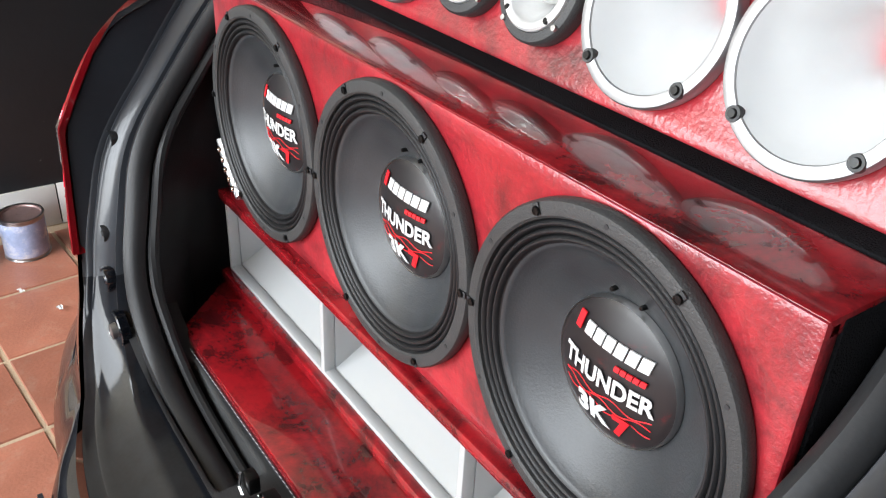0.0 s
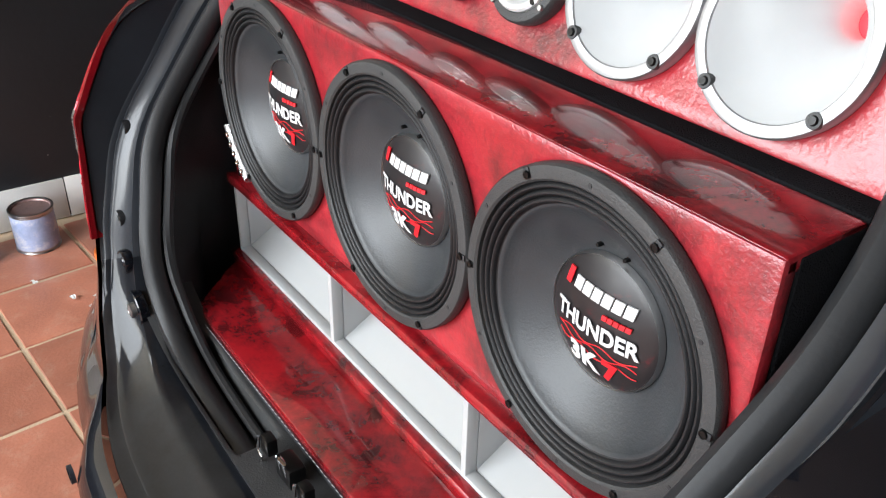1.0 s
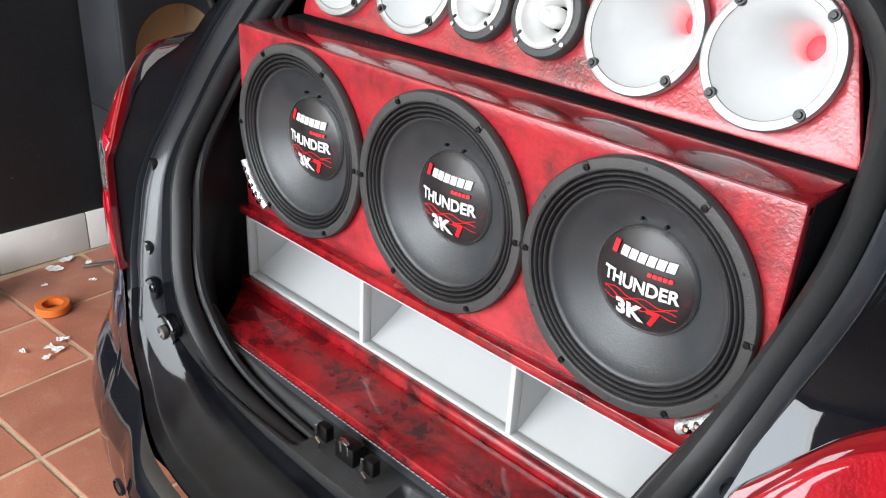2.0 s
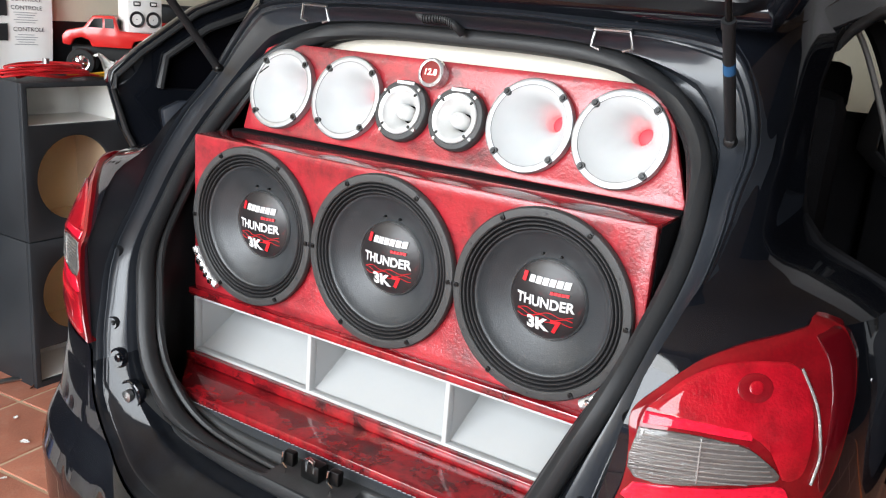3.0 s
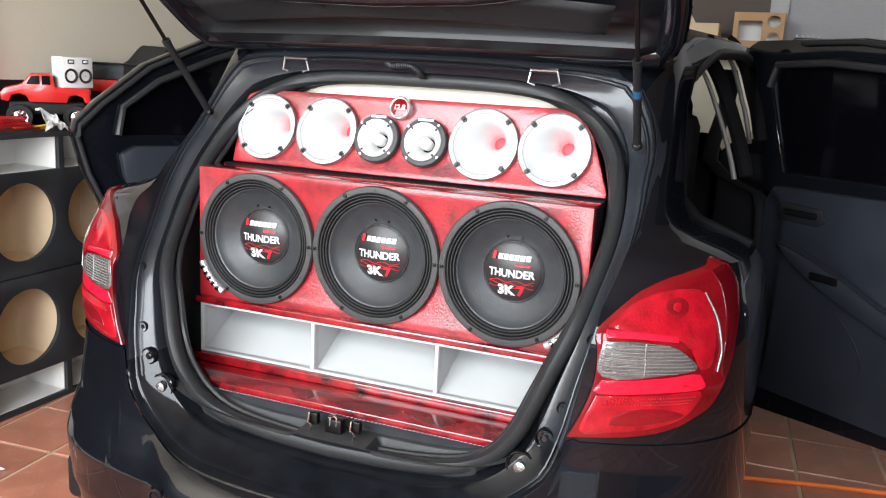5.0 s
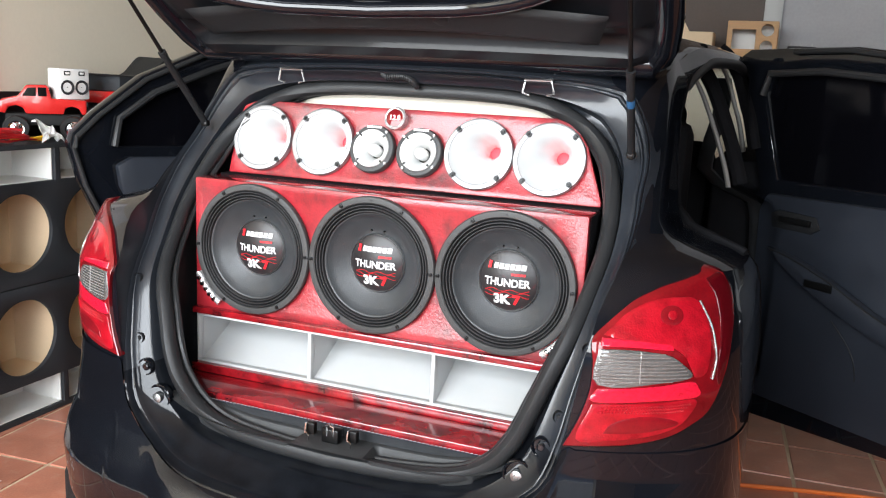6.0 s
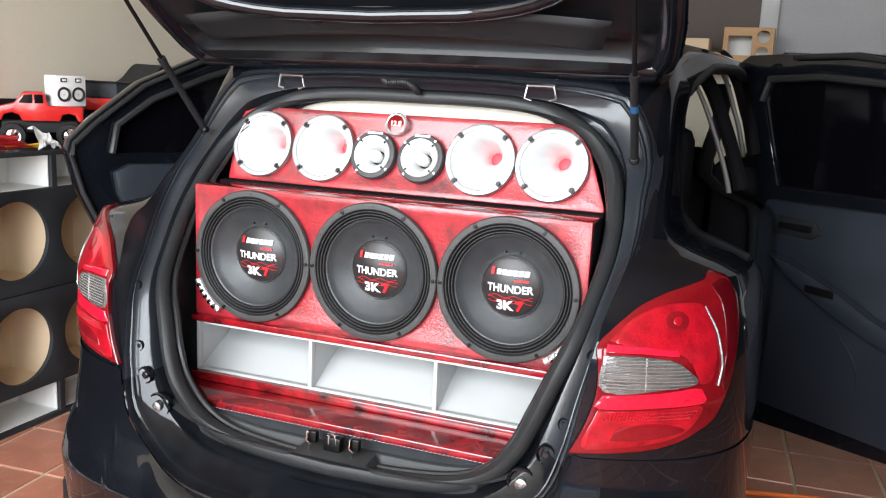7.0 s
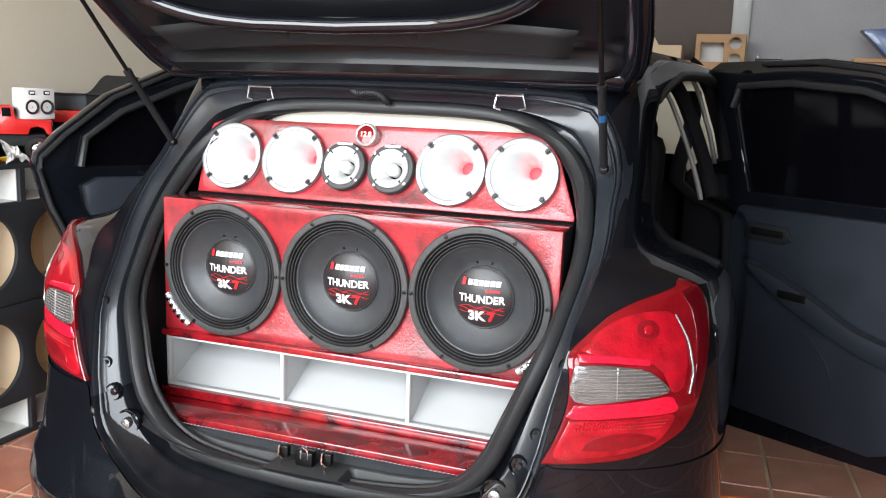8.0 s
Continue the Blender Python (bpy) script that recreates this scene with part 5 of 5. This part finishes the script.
for y in (-0.031, 0.031):
    part("driver", lathe([(0.028, 0.0), (0.027, 0.004), (0.023, 0.003), (0.014, -0.004), (0.008, -0.002), (0.0, 0.0)], 28, axis="x", at=(0.0355, y, 0.045)), INK_K, mini)
    tw = part("tweeter_slot", box((0.034, y - 0.013, 0.09), (0.0375, y + 0.013, 0.106), 0.003), INK_K, mini)
    part("insert", box((0.0372, y - 0.009, 0.094), (0.039, y + 0.009, 0.102), 0.001), PAPER, tw)

rack = on_west("black_shelf_unit", "low black shelf unit along the wall", "shelf unit", (0, 0, 0))
part("carcass", box((XW + 0.02, 1.11, 0), (-1.62, 2.1, 1.16), 0.006), CABBLACK, rack)
mat_ = on_west("black_sheet", "curled black rubber sheet on the shelf unit", "sheet", (-1.78, 1.45, 1.162))
part("sheet", sheet(lambda u, v: Vector((-0.12 + 0.24 * v, -0.42 + 0.84 * u, 0.115 + 0.085 * math.exp(-((u - 0.5 + 0.12 * v) / 0.10) ** 2) - 0.012 * math.sin(5 * u))), 40, 8, 0.004), TYRE, mat_)
part("underlay", box((-0.12, -0.4, 0.0), (0.12, 0.4, 0.05), 0.006), TOYRED, mat_, "red tray under it")
part("underlay", box((-0.115, -0.39, 0.051), (0.115, 0.39, 0.115), 0.006), CABBLACK, mat_)

# loose things on the west floor
for y, lab in ((-0.134, "white and blue paint can with a dented lid"), (-0.315, "dark blue paint can with a dented lid")):
    can = thing("paint_can", lab, "paint can", (-1.80, y, 0.0), "paint cans by the wall")
    part("can_body", lathe([(0.0, 0.0), (0.062, 0.0), (0.0645, 0.003), (0.062, 0.006), (0.062, 0.125), (0.0645, 0.128), (0.0645, 0.133), (0.06, 0.134)], 40, axis="z"), STEEL, can)
    part("can_label", lathe([(0.0626, 0.012), (0.0628, 0.013), (0.0628, 0.118), (0.0626, 0.119)], 40, axis="z"), CANLABEL if y > -0.2 else BLUETHING, can)
    part("lid", lathe([(0.06, 0.131), (0.056, 0.1305), (0.054, 0.126), (0.05, 0.125), (0.0, 0.1265)], 40, axis="z"), material("rusty_lid", (0.3, 0.2, 0.19), 0.35, metal=0.5, var=0.3, dark=(0.12, 0.05, 0.04), amount=0.55, dscale=30), can)
roll = thing("tape_roll", "orange roll of tape lying on the floor tiles", "tape roll", (-1.61, 0.03, 0.004))
part("ring", lathe([(0.03, 0.0), (0.048, 0.0), (0.05, 0.002), (0.05, 0.022), (0.048, 0.024), (0.03, 0.024)], 36, axis="z", close=True), ORANGE, roll)
lever = thing("flat_tool", "flat grey metal tool lying on the floor", "tool", (-1.79, 0.31, 0.004))
lever.rotation_euler = (0, 0, radians(72))
part("blade", slab([(-0.1, -0.008), (0.06, -0.016), (0.1, -0.006), (0.1, 0.006), (0.05, 0.014), (-0.1, 0.004)], 0.0, 0.008, 0.002, plane="xy"), STEEL, lever)
wire = thing("cut_wire", "short curved brown wire on the floor", "wire", (-1.72, 0.33, 0.008))
part("strand", tube([(0.05 * math.cos(a), 0.05 * math.sin(a), 0.0) for a in [0.3 + 0.2 * i for i in range(14)]], 0.003, 6), material("brown_wire", (0.16, 0.06, 0.03), 0.5), wire)
rnd = random.Random(7)
for x, y, s, r in ((-1.40, -0.06, 0.05, 0.4), (-1.43, -0.02, 0.035, 1.2), (-1.37, -0.09, 0.03, 2.0), (-1.36, 0.13, 0.03, 0.2), (-1.86, 0.14, 0.06, 0.7), (-1.58, -0.2, 0.022, 0.3), (-1.9, 0.2, 0.05, 1.9),
                   (-1.83, 0.24, 0.03, 2.6), (-1.71, 0.2, 0.026, 0.9), (-1.77, 0.07, 0.02, 1.4), (-1.52, 0.2, 0.018, 2.2), (-1.44, -0.13, 0.024, 0.1), (-1.22, -0.02, 0.016, 1.1)):
    sc = thing("paper_scrap", "crumpled scrap of white film on the floor tiles", "scrap", (x, y, 0.004), "scraps on the floor")
    sc.rotation_euler = (0, 0, r)
    ph = rnd.random() * 6
    part("piece", sheet(lambda u, v: Vector((s * (u - 0.5), 0.5 * s * (v - 0.5) * (0.4 + abs(math.sin(3 * u + ph))), 0.003 + 0.004 * abs(math.sin(8 * u + ph) * math.cos(6 * v)))), 8, 5), PAPER, sc, smooth=False)

# orange hose on the east floor
hose_e = thing("orange_hose", "thin orange hose lying across the floor tiles", "hose", (0, 0, 0.008))
part("hose", tube([(0.6 + 2.2 * t, 1.16 + 0.42 * t + 0.05 * math.sin(5 * t), 0.0) for t in [i / 40 for i in range(41)]], 0.008, 8), ORANGE, hose_e)

# shelf on the end wall
SZ = 1.55
shelf_n = thing("wall_shelf", "long wooden shelf on the end wall", "shelf")
part("board", box((-0.6, 3.85, SZ - 0.03), (3.2, YN - 0.002, SZ), 0.004), PLY, shelf_n)
for x in (-0.4, 0.9, 2.2, 3.0):
    part("bracket", box((x, 3.95, SZ - 0.2), (x + 0.03, YN - 0.002, SZ - 0.03), 0.004), STEEL, shelf_n)
post = part("post", box((0.605, YN - 0.05, SZ + 0.001), (0.715, YN - 0.001, HC), 0.004), WHITELAC)
tagged(post, "white painted timber post against the wall", "post", kind="structure")
wb = thing("wooden_speaker_box", "small plywood box with two round holes and a square one", "speaker box", (0.565, 3.98, SZ))
part("front", slab([(-0.145, 0), (0.145, 0), (0.145, 0.2), (-0.145, 0.2)], -0.06, -0.045, 0.002,
                   holes=[circle(0.085, 0.05, 0.036, 28), circle(0.085, 0.148, 0.036, 28), [(-0.115, 0.035), (0.02, 0.035), (0.02, 0.15), (-0.115, 0.15)]]), PLY, wb)
part("shell", slab([(-0.145, 0), (0.145, 0), (0.145, 0.2), (-0.145, 0.2)], -0.0448, 0.1, 0.0, holes=[[(-0.13, 0.015), (0.13, 0.015), (0.13, 0.185), (-0.13, 0.185)]]), PLY, wb)
part("inside", box((-0.129, 0.085, 0.016), (0.129, 0.099, 0.184)), WHITEBOARD, wb, "pale back board")
cb = thing("cardboard_flap", "open cardboard box on the shelf", "cardboard box", (0.12, 4.0, SZ))
part("carton", box((-0.16, -0.1, 0), (0.22, 0.1, 0.13), 0.004), MDF, cb)
part("flap", slab([(-0.14, 0.13), (0.08, 0.13), (0.03, 0.21)], -0.1, -0.096), MDF, cb)
am = thing("small_amplifier", "small black amplifier on the shelf", "amplifier", (0.84, 3.98, SZ))
part("case", box((-0.07, -0.05, 0), (0.09, 0.06, 0.06), 0.006), CABBLACK, am)
for k in range(5):
    part("fin", box((-0.06 + 0.03 * k, -0.05, 0.0605), (-0.052 + 0.03 * k, 0.05, 0.078), 0.002), STEEL, am)
pl = thing("plank_pile", "stack of pale planks on the shelf", "planks", (1.5, 4.0, SZ))
for k in range(3):
    part("plank", box((-0.25 + 0.03 * k, -0.08, 0.025 * k), (0.4, 0.08, 0.025 * k + 0.022), 0.002), PLY, pl)
bl = thing("film_bundle", "bundle wrapped in blue and white film on the planks", "bundle", (1.47, 3.99, SZ + 0.073))
bm = slab([(-0.14, 0.16), (0.02, 0.17), (0.2, 0.02), (0.18, 0.0), (0.02, 0.0)], -0.06, 0.06, 0.012)
part("wrap", bm, BLUETHING, bl)

# ---------------------------------------------------------------- floor tiles
TP, TA = 0.300, radians(4.5)
ca, sa = math.cos(TA), math.sin(TA)
tile_bm = box((-0.144, -0.144, -0.004), (0.144, 0.144, 0.0), 0.0)
for v in tile_bm.verts:
    if v.co.z > -0.001:
        v.co.x *= 0.985
        v.co.y *= 0.985
tm_ = bpy.data.meshes.new("floor_tile")
bmesh.ops.recalc_face_normals(tile_bm, faces=tile_bm.faces)
tile_bm.to_mesh(tm_)
tile_bm.free()
tm_.materials.append(TILE)
rnd = random.Random(2)
rest_v, rest_f = [], []
base = [v.co.copy() for v in tm_.vertices]
faces = [tuple(p.vertices) for p in tm_.polygons]
for i in range(-14, 24):
    for j in range(-14, 20):
        gx, gy = TP * (i + 0.5), TP * (j + 0.5)
        x, y = -1.303 + ca * gx - sa * gy, 0.002 + sa * gx + ca * gy
        if not (XW + 0.08 < x < XE - 0.05 and YS + 0.05 < y < YN - 0.05):
            continue
        m = Matrix.Translation((x, y, rnd.uniform(-0.0008, 0.0008))) @ Matrix.Rotation(TA + rnd.uniform(-0.006, 0.006), 4, "Z") @ Matrix.Rotation(rnd.choice((0, 1, 2, 3)) * math.pi / 2, 4, "Z")
        near = (x < -0.75 and -1.2 < y < 1.6) or (0.7 < x < 2.6 and 0.5 < y < 3.4)
        if near:
            o = new("floor_tile", tm_)
            o.parent = floor
            o.matrix_basis = m
        else:
            k = len(rest_v)
            rest_v += [tuple(m @ c) for c in base]
            rest_f += [tuple(a + k for a in f) for f in faces]
me = bpy.data.meshes.new("floor_tiles")
me.from_pydata(rest_v, [], rest_f)
me.materials.append(TILE)
o = new("floor_tiles", me)
o.parent = floor
tagged(o, kind="stuff")
